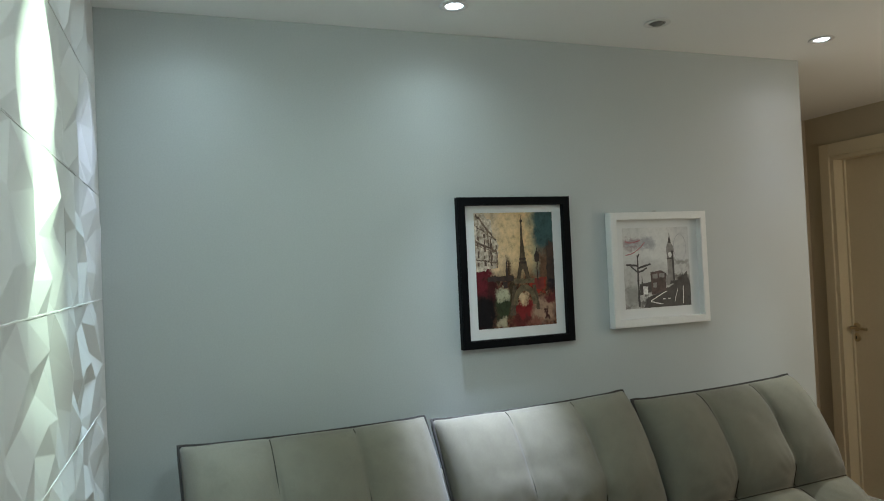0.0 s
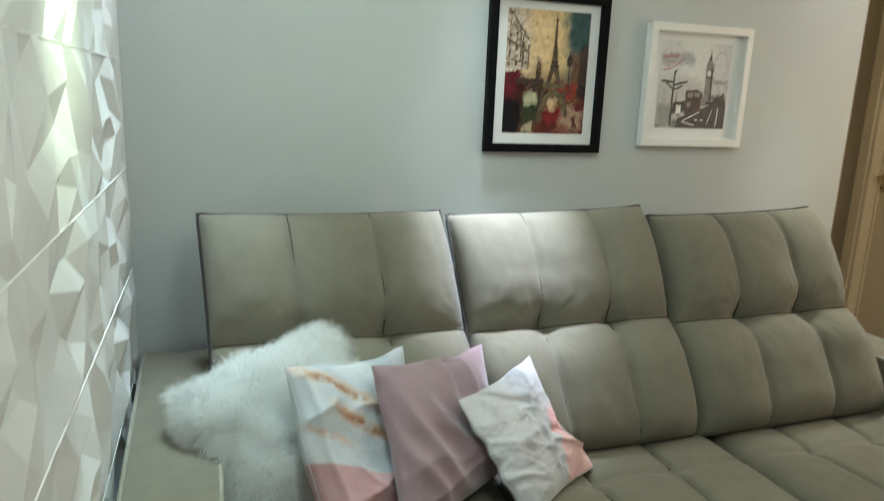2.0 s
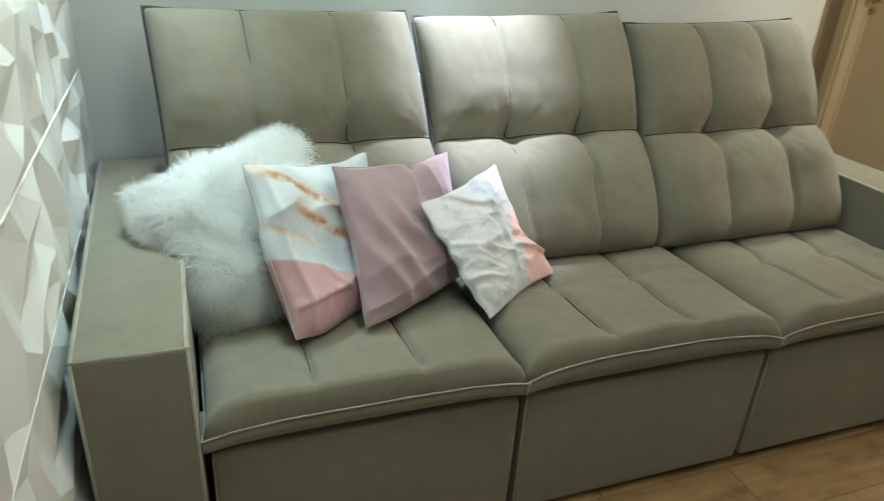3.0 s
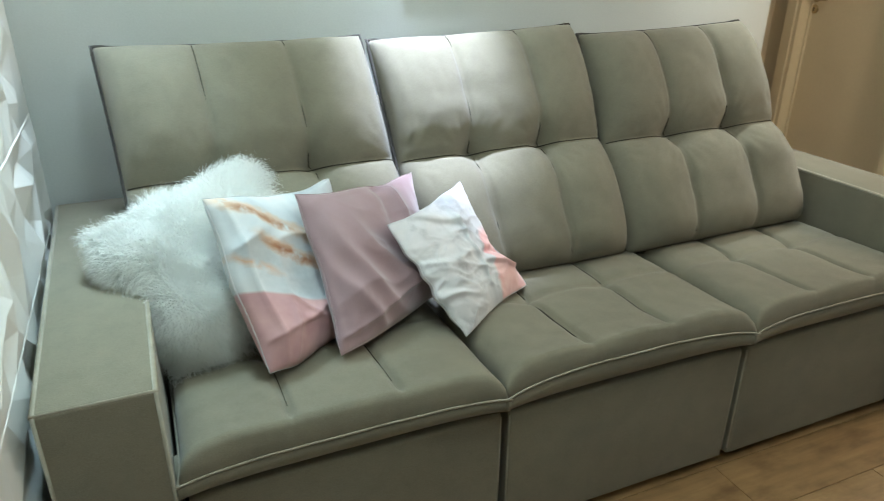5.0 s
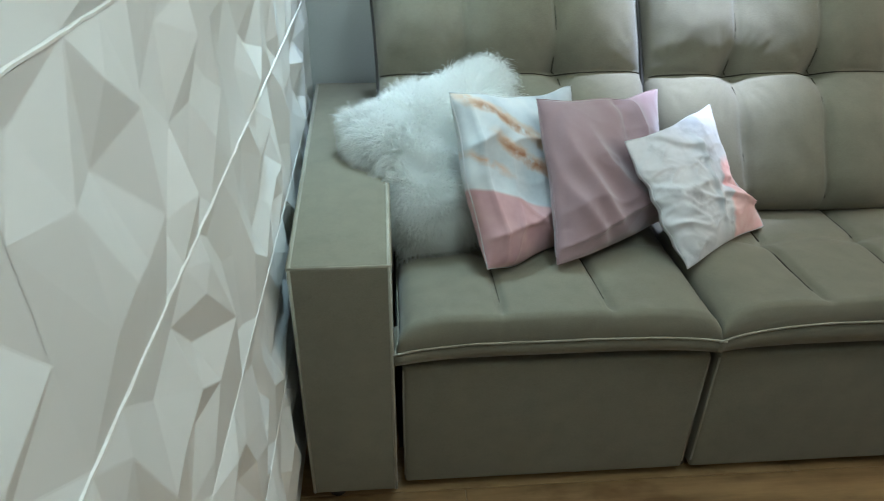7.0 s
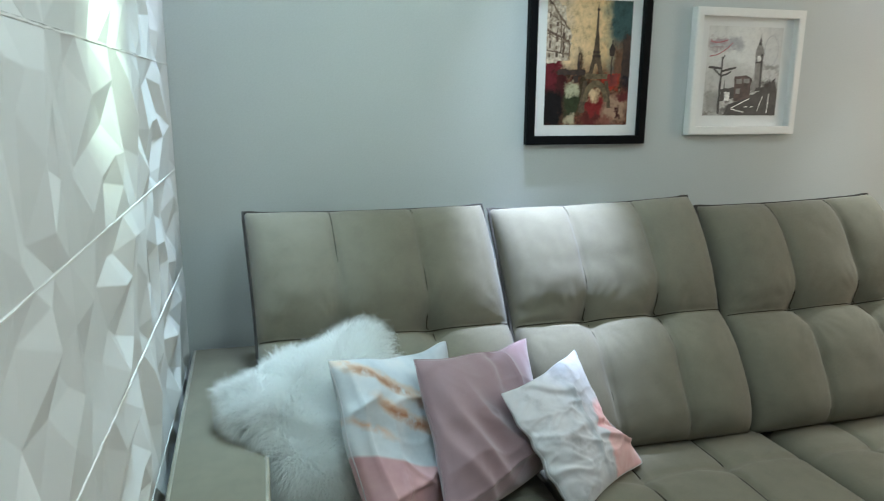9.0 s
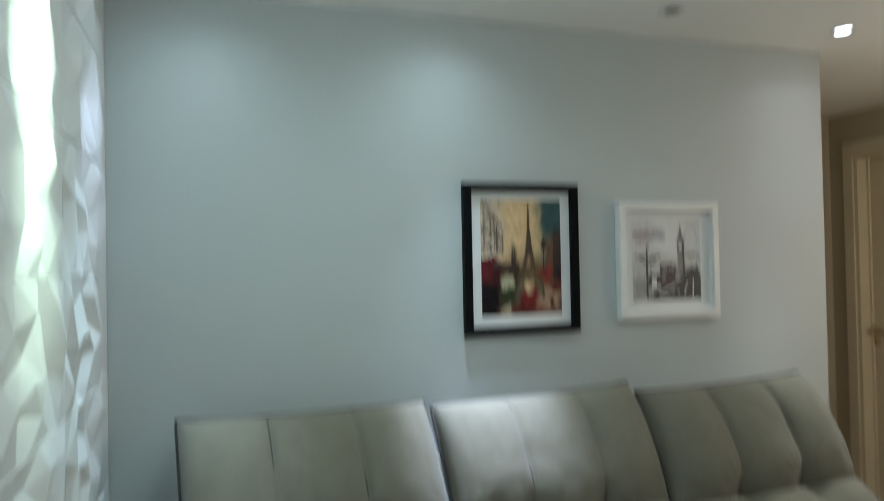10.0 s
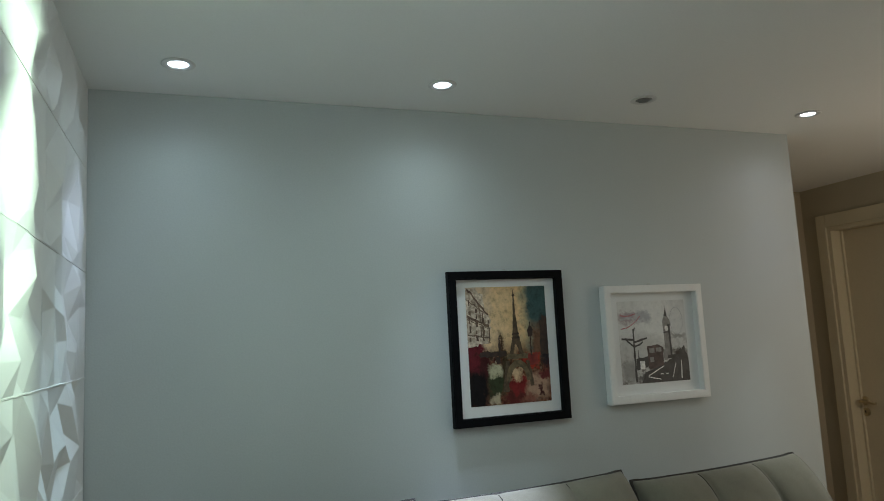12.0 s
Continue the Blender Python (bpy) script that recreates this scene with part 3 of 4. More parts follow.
def back_cushion(tl, tr, bl, br, seed, puff=1.0):
    """A reclining back cushion, pinched along one level crease and two upright seams. Corners: (x, y, z)."""
    tl, tr, bl, br = (Vector(p) for p in (tl, tr, bl, br))
    n = (br - bl).cross(tl - bl).normalized()
    up = (tl - bl).normalized()
    cols, vc = (0.335, 0.67), 0.50

    def flat(u, v):
        bow = 0.006 * math.sin(math.pi * u) * smooth01(v)
        waist = 0.012 * (2 * u - 1) * math.exp(-((v - 0.25) / 0.25) ** 2)
        ear = 0.004 * (math.exp(-(u / 0.05) ** 2 - ((1 - v) / 0.05) ** 2) + math.exp(-((1 - u) / 0.05) ** 2 - ((1 - v) / 0.05) ** 2))
        return (bl * (1 - u) + br * u) * (1 - v) + (tl * (1 - u) + tr * u) * v + Vector((waist, 0, -bow)) + up * ear

    def seam_u(k, v):
        w = cols[k]
        return w + 0.014 * math.sin(6 * v + k + seed) * (1 - v) + (0.012 if v < vc else -0.010) * math.exp(-((v - vc) / 0.08) ** 2)

    def front(u, v):
        e = edge(u, 8) * edge(v, 9)
        d = abs(v - vc)
        row = 1 - (1 - min(1, d / 0.20)) ** 2
        a, b = seam_u(0, v), seam_u(1, v)
        s = u / a if u < a else 1 + (u - a) / (b - a) if u < b else 2 + (u - b) / (1 - b)
        col = abs(math.sin(math.pi * s)) ** 0.55
        if u < a:
            col = max(col, smooth01(1 - u / a)) if u < a * 0.5 else col
        elif u > b:
            col = max(col, smooth01((u - b) / (1 - b))) if u > (b + 1) / 2 else col
        tall = 0.066 if v < vc else 0.050 * (1 - 0.35 * smooth01((v - 0.75) / 0.25))
        bulge = 0.022 + tall * row * (0.50 + 0.50 * col) * puff
        pinch = sum(math.exp(-(((u - su) / 0.055) ** 2 + ((v - vc) / 0.065) ** 2)) for su in (a, b)) * 0.038
        groove = 0.007 * sum(math.exp(-((u - su) / 0.012) ** 2) for su in (a, b)) + 0.007 * math.exp(-((v - vc) / 0.014) ** 2)
        # short radiating wrinkles round the tufts and along the crease
        wr = 0.0
        for su in (a, b, 0.0, 1.0):
            r = math.hypot((u - su) * 0.7, (v - vc) * 0.62)
            ang = math.atan2((v - vc) * 0.62, (u - su) * 0.7)
            wr += 0.0019 * math.sin(ang * 19 + seed + 4 * noise.noise((u * 8, v * 8, seed))) * math.exp(-((r - 0.055) / 0.05) ** 2)
        slack = math.exp(-((v - vc - 0.03) / 0.07) ** 2) * smooth01((0.30 - u) / 0.2)
        nz = 0.008 * noise.noise((u * 4 + seed, v * 4, 0.3)) + 0.003 * noise.noise((u * 13, v * 13, seed)) + 0.0014 * noise.noise((u * 22, v * 18, seed + 3)) + 0.0022 * slack * math.sin(74 * (v - vc) + 9 * u + 3 * noise.noise((u * 6, v * 6, seed)))
        off = -0.045 * (1 - e) + e * (bulge - pinch - groove + wr + nz)
        return flat(u, v) + n * off

    def rear(u, v):
        return flat(u, v) - n * (0.045 + 0.075 * edge(u, 8) * edge(v, 8))

    c = part("back_cushion", shell(front, rear, 84, 80), M_FABRIC, sofa, "tufted reclining back cushion", True)
    part("piping", tube(rim_points(front, 40), 0.0068, 6, True), M_DARKPIPE, c, "dark corded edge", True)
    for k in (0, 1):
        part("seam_or_crease", tube([Vector(front(seam_u(k, 0.05 + 0.93 * i / 50), 0.05 + 0.93 * i / 50)) + n * 0.0014 for i in range(51)], 0.0020, 5), M_SEAM_CREASE, c)
    # dark cord laid in the level crease, standing for the fold's shade
    part("seam_or_crease", tube([Vector(front(0.01 + 0.98 * i / 50, vc)) + n * 0.0016 for i in range(51)], 0.0018, 5), M_SEAM_CREASE, c)
    return c


back_cushion((0.186, -0.190, 1.196), (0.902, -0.190, 1.196), (0.240, -0.545, 0.525), (0.958, -0.545, 0.525), 0.4)
back_cushion((0.922, -0.200, 1.184), (1.600, -0.230, 1.210), (0.972, -0.565, 0.525), (1.640, -0.580, 0.525), 2.1)
back_cushion((1.622, -0.255, 1.178), (2.285, -0.275, 1.202), (1.650, -0.585, 0.525), (2.415, -0.575, 0.525), 4.6)

# ---- pillows ----


def pillow_forms(w, h, t, fold, seed, nu=56, nv=56, pull=None):
    """A soft square pillow, x across, z up from its lower edge, facing -y."""
    def outline(u, v):
        a, b = 2 * u - 1, 2 * v - 1
        x = a * w / 2 * (1 - 0.03 * (1 - b * b))
        z = h / 2 + b * h / 2 * (1 - 0.03 * (1 - a * a))
        wob = 0.009 * noise.noise((a * 1.7, b * 1.7, seed + 20))
        if pull:
            dx, dz = pull(u, v)
            x, z = x + dx, z + dz
        return x + wob, z + 0.009 * noise.noise((a * 1.7, b * 1.7, seed + 31)) * (1 if b > -0.6 else 0.2)

    def swell(u, v):
        a, b = abs(2 * u - 1), abs(2 * v - 1)
        return ((1 - a ** 3.6) * (1 - b ** 3.6)) ** 0.55 * (1 - 0.20 * (v - 0.5))

    def front(u, v):
        x, z = outline(u, v)
        s = swell(u, v)
        return (x + 0.004 * noise.noise((u * 3, v * 3, seed)), -t / 2 * s - fold(u, v) * min(1, s * 2.2) + 0.012 * noise.noise((u * 2.2, v * 2.2, seed + 3)), z)

    def rear(u, v):
        x, z = outline(u, v)
        return (x, t / 2 * swell(u, v) + 0.012 * noise.noise((u * 2.2, v * 2.2, seed + 3)), z)
    return shell(front, rear, nu, nv), front


def ridge(t, width):
    return math.exp(-(t / width) ** 2)


def crease(t, width):
    """A sharp fold: steep on one side, soft on the other."""
    return math.exp(-t / width) if t > 0 else math.exp(t / (width * 0.35))


def corner(u, v, cu, cv, width=0.22):
    return math.exp(-((u - cu) ** 2 + (v - cv) ** 2) / width ** 2)


def crumple(u, v, su, sv, seed):
    """Sharp random folds, drawn out along one way."""
    q = 0.10 * noise.noise((u * 3, v * 3, seed + 5))
    a = 1 - abs(2 * noise.noise(((u + q) * su, (v + q) * sv, seed)))
    b = 1 - abs(2 * noise.noise(((u - q) * su * 2.1, (v + q) * sv * 1.9, seed + 9)))
    return max(0, a) ** 3 + 0.22 * max(0, b) ** 3


def pink_folds(u, v):
    w = 0.05 * noise.noise((u * 2.2, v * 2.2, 3.5))
    # soft swags hang from the upper left and run round to the lower right
    f = 0.0
    for c, a, width in ((0.70, 0.016, 0.09), (0.46, 0.019, 0.07), (0.26, 0.015, 0.05), (0.12, 0.011, 0.04)):
        s = math.hypot((1.0 - u) * 1.0, (1.02 - v) * 0.80) - (1.15 - c * 0.9) + w
        f += a * (0.75 * ridge(s, width) + 0.25 * crease(s, width * 0.8)) * smooth01((0.95 - v) / 0.45)
    f += 0.017 * crease(u - 0.70 - 0.06 * (1 - v) + w, 0.07) * smooth01((v - 0.50) / 0.25)
    f -= 0.014 * ridge(u - 0.61 + w, 0.05) * smooth01((v - 0.5) / 0.3)
    f += 0.010 * crease(v - 0.10 - 0.15 * u + w, 0.04)
    return f - 0.014 + 0.004 * noise.noise((u * 5, v * 5, 8.1)) + 0.004 * crumple(u, v, 2.2, 3.4, 6.1)


def pink_pull(u, v):
    return 0.022 * corner(u, v, 1, 1, 0.15) - 0.018 * corner(u, v, 0, 0, 0.2), 0.012 * corner(u, v, 1, 1, 0.15) + 0.055 * corner(u, v, 1, 0, 0.5) - 0.010 * corner(u, v, 0.72, 1, 0.12)


def feather_folds(u, v):
    f = 0.010 * crease(u - 0.10 + 0.04 * v, 0.03) + 0.010 * crease(v - 0.16 - 0.18 * u, 0.05) + 0.006 * noise.noise((u * 3.2, v * 3.2, 4.4))
    # the tucked lower corner gathers in upright pleats, the rest lies in loose diagonal waves
    f += 0.010 * crease(u - 0.16 - 0.20 * v, 0.03) * smooth01((0.4 - v) / 0.2) + 0.007 * crease(u + v - 0.62, 0.05) * smooth01((0.5 - v) / 0.2)
    f += 0.009 * crumple(u, v, 2.0, 2.6, 2.4) - 0.009
    return f


def feather_pull(u, v):
    return 0.030 * corner(u, v, 0, 0, 0.3) + 0.015 * corner(u, v, 1, 1, 0.15), 0.022 * corner(u, v, 1, 0, 0.4) - 0.012 * corner(u, v, 0.22, 0, 0.16) + 0.018 * corner(u, v, 1, 1, 0.14)


def blush_folds(u, v):
    w = 0.12 * noise.noise((u * 2.6, v * 2.6, 5.5))
    f = 0.010 * crumple(u + 0.25 * v, v + 0.4 * u, 1.5, 5.0, 4.2) * smooth01((0.95 - u) / 0.5)
    f += 0.008 * crumple(u, v - 0.3 * u, 4.2, 1.3, 7.9) * smooth01((u - 0.30) / 0.4)
    f += 0.003 * crumple(u, v, 4.0, 8.5, 1.3)
    f += 0.016 * crease(u - (0.62 - 0.10 * (1 - v)) + 0.4 * w, 0.06) * smooth01((v - 0.15) / 0.25) * smooth01((1 - v) / 0.25)
    f += 0.020 * crease(v - 0.34 + 0.30 * (u - 0.7) + w, 0.05) * smooth01((u - 0.55) / 0.2)
    f -= 0.016 * ridge(v - 0.42 + 0.25 * (u - 0.7), 0.04) * smooth01((u - 0.6) / 0.2)
    return f - 0.014


def blush_pull(u, v):
    sc = 0.005 * math.sin(31 * v) * corner(u, v, 0, 0.5, 0.4)
    return (sc + 0.012 * corner(u, v, 1, 1, 0.10) + 0.024 * corner(u, v, 1, 0.04, 0.16) - 0.026 * corner(u, v, 1, 0.42, 0.16) + 0.020 * corner(u, v, 0, 0, 0.25),
            0.006 * corner(u, v, 1, 1, 0.10) - 0.006 * corner(u, v, 0.5, 1, 0.2) - 0.014 * corner(u, v, 1, 0.05, 0.18))


def set_pillow(ob, foot, yaw, lean, roll):
    """foot: the middle of its lower edge."""
    ob.matrix_basis = Matrix.Translation(foot) @ pose(0, 0, 0, 0, 0, yaw) @ pose(0, 0, 0, -lean, 0, 0) @ pose(0, 0, 0, 0, roll, 0)


def cloth_pillow(label, body_mat, w, h, t, fold, pull, seed, foot, yaw, lean, roll, seam_mat):
    top = thing("throw_pillow", label, "pillow", "throw pillows on the sofa")
    forms, front = pillow_forms(w, h, t, fold, seed, 84, 84, pull)
    cover = part("cover", forms, body_mat, top, "", True)
    part("edge_seam", tube(rim_points(front, 40), 0.0014, 5, True), seam_mat, cover, "", True)
    set_pillow(top, foot, yaw, lean, roll)
    return top


cloth_pillow("white satin pillow with brown feather strokes and pink corner", M_FEATHER, 0.414, 0.405, 0.13, feather_folds, feather_pull, 1.0, (0.594, -0.762, 0.522), 42, 28, 13.5, M_SATIN)
cloth_pillow("mauve velvet throw pillow with deep soft folds", M_PINK, 0.410, 0.385, 0.12, pink_folds, pink_pull, 5.0, (0.810, -0.755, 0.530), 33, 30.5, 9, M_PINK)
cloth_pillow("crumpled white pillow with coral pink print", M_BLUSH, 0.335, 0.335, 0.085, blush_folds, blush_pull, 9.0, (1.058, -0.765, 0.538), 33, 38, -3.0, M_SATIN)

fur = thing("fur_pillow", "fluffy white long-haired faux fur pillow against the armrest", "pillow", "throw pillows on the sofa")


def fur_pull(u, v):
    """Three corners are stuffed round; the upper one away from the arm stays pointed."""
    a, b, c = corner(u, v, 0, 1, 0.24), corner(u, v, 0, 0, 0.24), corner(u, v, 1, 0, 0.24)
    return 0.012 * a + 0.030 * b - 0.04 * c, -0.020 * a + 0.004 * b + 0.03 * c + 0.02 * corner(u, v, 1, 1, 0.15)


fur_form, fur_front = pillow_forms(0.45, 0.40, 0.20, lambda u, v: 0.0, 12.0, nu=30, nv=30, pull=fur_pull)
part("cushion", fur_form, M_FUR_BASE, fur, "", True)


def fur_strands(count, seed):
    """Long hairs, combed downwards in loose locks, each a narrow blade bent twice."""
    rng = random.Random(seed)
    verts, faces = [], []
    for _ in range(count):
        u, v = rng.random(), rng.random()
        if rng.random() < 0.10:
            u = rng.choice((0.01, 0.99))
        elif rng.random() < 0.10:
            v = rng.choice((0.01, 0.99))
        a, b = 2 * u - 1, 2 * v - 1
        side = -1 if rng.random() < 0.78 else 1
        x, y, z = fur_front(u, v)
        p = Vector((x, y if side < 0 else -y, z))
        out = Vector((a ** 3 * 0.95 + a * 0.25, side * (0.95 - 0.75 * max(abs(a), abs(b)) ** 4), b ** 3 * 0.95 + b * 0.15)).normalized()
        lock = Vector((noise.noise((x * 13, z * 13, 1.0)), noise.noise((x * 13, z * 13, 4.0)), noise.noise((x * 13, z * 13, 9.0))))
        comb = Vector((-0.1 + 1.5 * lock.x, 0.6 * lock.y, -0.35 + 1.3 * lock.z))
        loose = Vector((rng.uniform(-1, 1), rng.uniform(-1, 1), rng.uniform(-1, 1)))
        d = (out * 0.85 + comb * 0.40 + loose * 0.45).normalized()
        if d.dot(out) < 0.25:
            d = (d + out * (0.4 - d.dot(out))).normalized()
        length = rng.uniform(0.026, 0.060)
        d2 = (d * 0.8 + comb * 0.50 + loose * 0.25).normalized()
        d3 = (d2 * 0.7 + comb * 0.55 + Vector((0, 0, -0.25))).normalized()
        wide = d2.cross(out) + 0.25 * loose
        wide = wide.normalized() * rng.uniform(0.0005, 0.0010)
        if wide.cross(d2).dot(out) < 0:
            wide = -wide
        q = p + d * length * 0.38
        r = q + d2 * length * 0.34
        e = r + d3 * length * 0.32
        i = len(verts)
        verts += [p - wide, p + wide, q + wide, q - wide, r + wide * 0.7, r - wide * 0.7, e]
        faces += [(i, i + 1, i + 2, i + 3), (i + 3, i + 2, i + 4, i + 5), (i + 5, i + 4, i + 6)]
    return verts, faces, None


part("fur", fur_strands(80000, 3), M_FUR, fur, "long white hair", True)
set_pillow(fur, (0.450, -0.655, 0.530), 18, 36, -9)

# ---- pictures on the wall ----


def frame_bars(w, h, bar, depth, parent, material, x, z):
    """Four mitred bars round an opening."""
    outer = ((x, z), (x + w, z), (x + w, z + h), (x, z + h))
    inner = ((x + bar, z + bar), (x + w - bar, z + bar), (x + w - bar, z + h - bar), (x + bar, z + h - bar))
    for k in range(4):
        l = (k + 1) % 4
        bm = bmesh.new()
        foot = [bm.verts.new((a, -0.002, b)) for a, b in (outer[k], outer[l], inner[l], inner[k])]
        face = [bm.verts.new((a, -depth, b)) for a, b in (outer[k], outer[l], inner[l], inner[k])]
        bm.faces.new(foot)
        bm.faces.new(face[::-1])
        for i in range(4):
            bm.faces.new((foot[i], face[i], face[(i + 1) % 4], foot[(i + 1) % 4]))
        bmesh.ops.recalc_face_normals(bm, faces=bm.faces[:])
        rims = [e for e in bm.edges if {v.index for v in e.verts} and (e.verts[0] in face and e.verts[1] in face) and {face.index(e.verts[0]), face.index(e.verts[1])} in ({0, 1}, {2, 3})]
        bmesh.ops.bevel(bm, geom=rims, offset=0.0028, segments=2, affect="EDGES")
        part("frame_bar", bm, material, parent)


def flat_shape(polys, x, z, w, h, y, rough=0.009):
    """Flat outlines in parts of a print's width and height."""
    verts, faces = [], []
    for poly in polys:
        i = len(verts)
        pts = []
        for (a, b), (c, d) in zip(poly, poly[1:] + poly[:1]):
            # the brush leaves an uneven edge
            n = max(1, min(12, int(math.hypot(c - a, d - b) / 0.02)))
            for k in range(n):
                p, q = a + (c - a) * k / n, b + (d - b) * k / n
                r = rough * min(1.0, n / 3)
                pts.append((p + r * noise.noise((p * 23, q * 23, 1.0)), q + r * noise.noise((p * 23, q * 23, 7.0))))
        verts += [(x + min(1, max(0, p)) * w, y, z + min(1, max(0, q)) * h) for p, q in pts]
        faces.append(tuple(range(i, i + len(pts))))
    return verts, faces, None


def rect(a0, b0, a1, b1):
    return [(a0, b0), (a1, b0), (a1, b1), (a0, b1)]


def strip(a0, b0, a1, b1, w0, w1=None):
    """A tapering stroke from one place to another."""
    w1 = w0 if w1 is None else w1
    dx, dy = a1 - a0, b1 - b0
    l = math.hypot(dx, dy)
    nx, ny = -dy / l, dx / l
    return [(a0 - nx * w0, b0 - ny * w0), (a0 + nx * w0, b0 + ny * w0), (a1 + nx * w1, b1 + ny * w1), (a1 - nx * w1, b1 - ny * w1)]


def blots(m, tone, marks, wob=0.12):
    """Soft painted patches (u, v, half width, half height, softness, colour) with brushed, uneven edges."""
    uv, u, v = uv_axes(m)
    wu = math_node(m, "MULTIPLY", math_node(m, "SUBTRACT", noise_tex(m, 7, 5, uv, 0.7), 0.5), wob * 2)
    moved = node(m, "ShaderNodeMapping", Location=(3.7, 1.9, 0))
    link(m, uv, moved.inputs[0])
    wv = math_node(m, "MULTIPLY", math_node(m, "SUBTRACT", noise_tex(m, 9, 5, moved.outputs[0], 0.7), 0.5), wob * 2)
    uu, vv = math_node(m, "ADD", u, wu), math_node(m, "ADD", v, wv)
    for cu, cv, ru, rv, soft, colour in marks:
        a = math_node(m, "ABSOLUTE", math_node(m, "DIVIDE", math_node(m, "SUBTRACT", uu, cu), ru), 0)
        b = math_node(m, "ABSOLUTE", math_node(m, "DIVIDE", math_node(m, "SUBTRACT", vv, cv), rv), 0)
        far = math_node(m, "POWER", math_node(m, "ADD", math_node(m, "POWER", a, 3.0), math_node(m, "POWER", b, 3.0)), 0.333)
        tone = mix(m, math_node(m, "SUBTRACT", 1.0, step(m, far, 1.0, soft)), tone, colour)
    return tone


def print_sheet(name, x, z, w, h, y, stops, seed, marks, rub=0.75):
    """The print's paper with its washed ground, over u and v."""
    m = mat(name, (0.5, 0.4, 0.3), 0.7, spec=0.15)
    uv, u, v = uv_axes(m)
    wob = math_node(m, "MULTIPLY", math_node(m, "SUBTRACT", noise_tex(m, 5 + seed, 5, uv), 0.5), 0.55)
    side, high = stops
    sky = ramp(m, math_node(m, "ADD", u, wob), side)
    low = ramp(m, noise_tex(m, 7 + seed, 6, uv, 0.7), high)
    edge_fac = step(m, math_node(m, "ADD", v, math_node(m, "MULTIPLY", wob, 0.7)), 0.46, 0.10)
    brush = ramp(m, noise_tex(m, 15, 8, uv, 0.75), [(0.34, (0.42, 0.40, 0.40)), (0.48, (0.92, 0.92, 0.92)), (0.62, (1.15, 1.14, 1.12))])
    painted = mix(m, rub, blots(m, mix(m, edge_fac, low, sky), marks), brush, "MULTIPLY")
    link(m, painted, bsdf(m).inputs["Base Color"])
    return ([(x, y, z), (x + w, y, z), (x + w, y, z + h), (x, y, z + h)], [(0, 1, 2, 3)], [(0, 0), (1, 0), (1, 1), (0, 1)]), m


def ink(name, c, c2=None, scale=60):
    return flat_paint(name, c, c2 or tuple(min(1, v * 1.6 + 0.01) for v in c), scale)


# black frame with the tower print
bx, bz, bw, bh = 1.093, 1.354, 0.434, 0.520
pic = thing("framed_picture", "black framed warm-toned print of a lattice tower", "picture", "pictures on the wall", place=(0, 0, 0))
frame_bars(bw, bh, 0.028, 0.030, pic, M_BLACK, bx, bz)
part("backing", box(bx + 0.023, bx + bw - 0.023, -0.008, -0.003, bz + 0.023, bz + bh - 0.023), M_MAT, pic, "white passepartout")
px, pz, pw, ph = bx + 0.066, bz + 0.064, 0.304, 0.402
sheet, m_sheet = print_sheet("tower_print_wash", px, pz, pw, ph, -0.0090,
                             ([(0.10, (0.62, 0.50, 0.38)), (0.34, (0.74, 0.54, 0.31)), (0.64, (0.72, 0.51, 0.27)), (0.76, (0.40, 0.35, 0.22)), (0.88, (0.09, 0.13, 0.12))],
                              [(0.34, (0.010, 0.008, 0.008)), (0.45, (0.07, 0.020, 0.016)), (0.53, (0.20, 0.085, 0.045)), (0.60, (0.03, 0.022, 0.016)), (0.72, (0.44, 0.31, 0.20))]), 1,
                             [(0.90, 0.86, 0.15, 0.20, 0.30, (0.055, 0.10, 0.10)), (0.97, 0.52, 0.09, 0.20, 0.20, (0.025, 0.022, 0.028)), (0.86, 0.52, 0.07, 0.14, 0.35, (0.16, 0.09, 0.055)),
                              (0.06, 0.40, 0.17, 0.14, 0.18, (0.12, 0.016, 0.022)), (0.20, 0.30, 0.07, 0.12, 0.30, (0.055, 0.014, 0.014)), (0.30, 0.425, 0.20, 0.030, 0.20, (0.050, 0.032, 0.020)),
                              (0.40, 0.50, 0.022, 0.09, 0.40, (0.07, 0.040, 0.025)), (0.06, 0.13, 0.16, 0.16, 0.25, (0.010, 0.008, 0.009)), (0.32, 0.17, 0.10, 0.12, 0.30, (0.040, 0.050, 0.024)),
                              (0.32, 0.29, 0.075, 0.055, 0.30, (0.46, 0.44, 0.29)), (0.30, 0.04, 0.05, 0.04, 0.35, (0.42, 0.36, 0.24)), (0.45, 0.29, 0.05, 0.10, 0.30, (0.06, 0.045, 0.025)),
                              (0.78, 0.36, 0.10, 0.055, 0.15, (0.34, 0.045, 0.028)), (0.60, 0.15, 0.12, 0.07, 0.20, (0.20, 0.022, 0.022)), (0.58, 0.26, 0.060, 0.055, 0.30, (0.62, 0.45, 0.27)),
                              (0.55, 0.045, 0.14, 0.05, 0.30, (0.10, 0.022, 0.020)), (0.84, 0.14, 0.14, 0.12, 0.30, (0.40, 0.26, 0.18)), (0.94, 0.24, 0.08, 0.05, 0.25, (0.13, 0.03, 0.03)),
                              (0.88, 0.10, 0.03, 0.05, 0.30, (0.06, 0.02, 0.02)), (0.72, 0.03, 0.10, 0.03, 0.35, (0.24, 0.10, 0.07))])
pr = part("print", sheet, m_sheet, pic, "warm abstract city print")
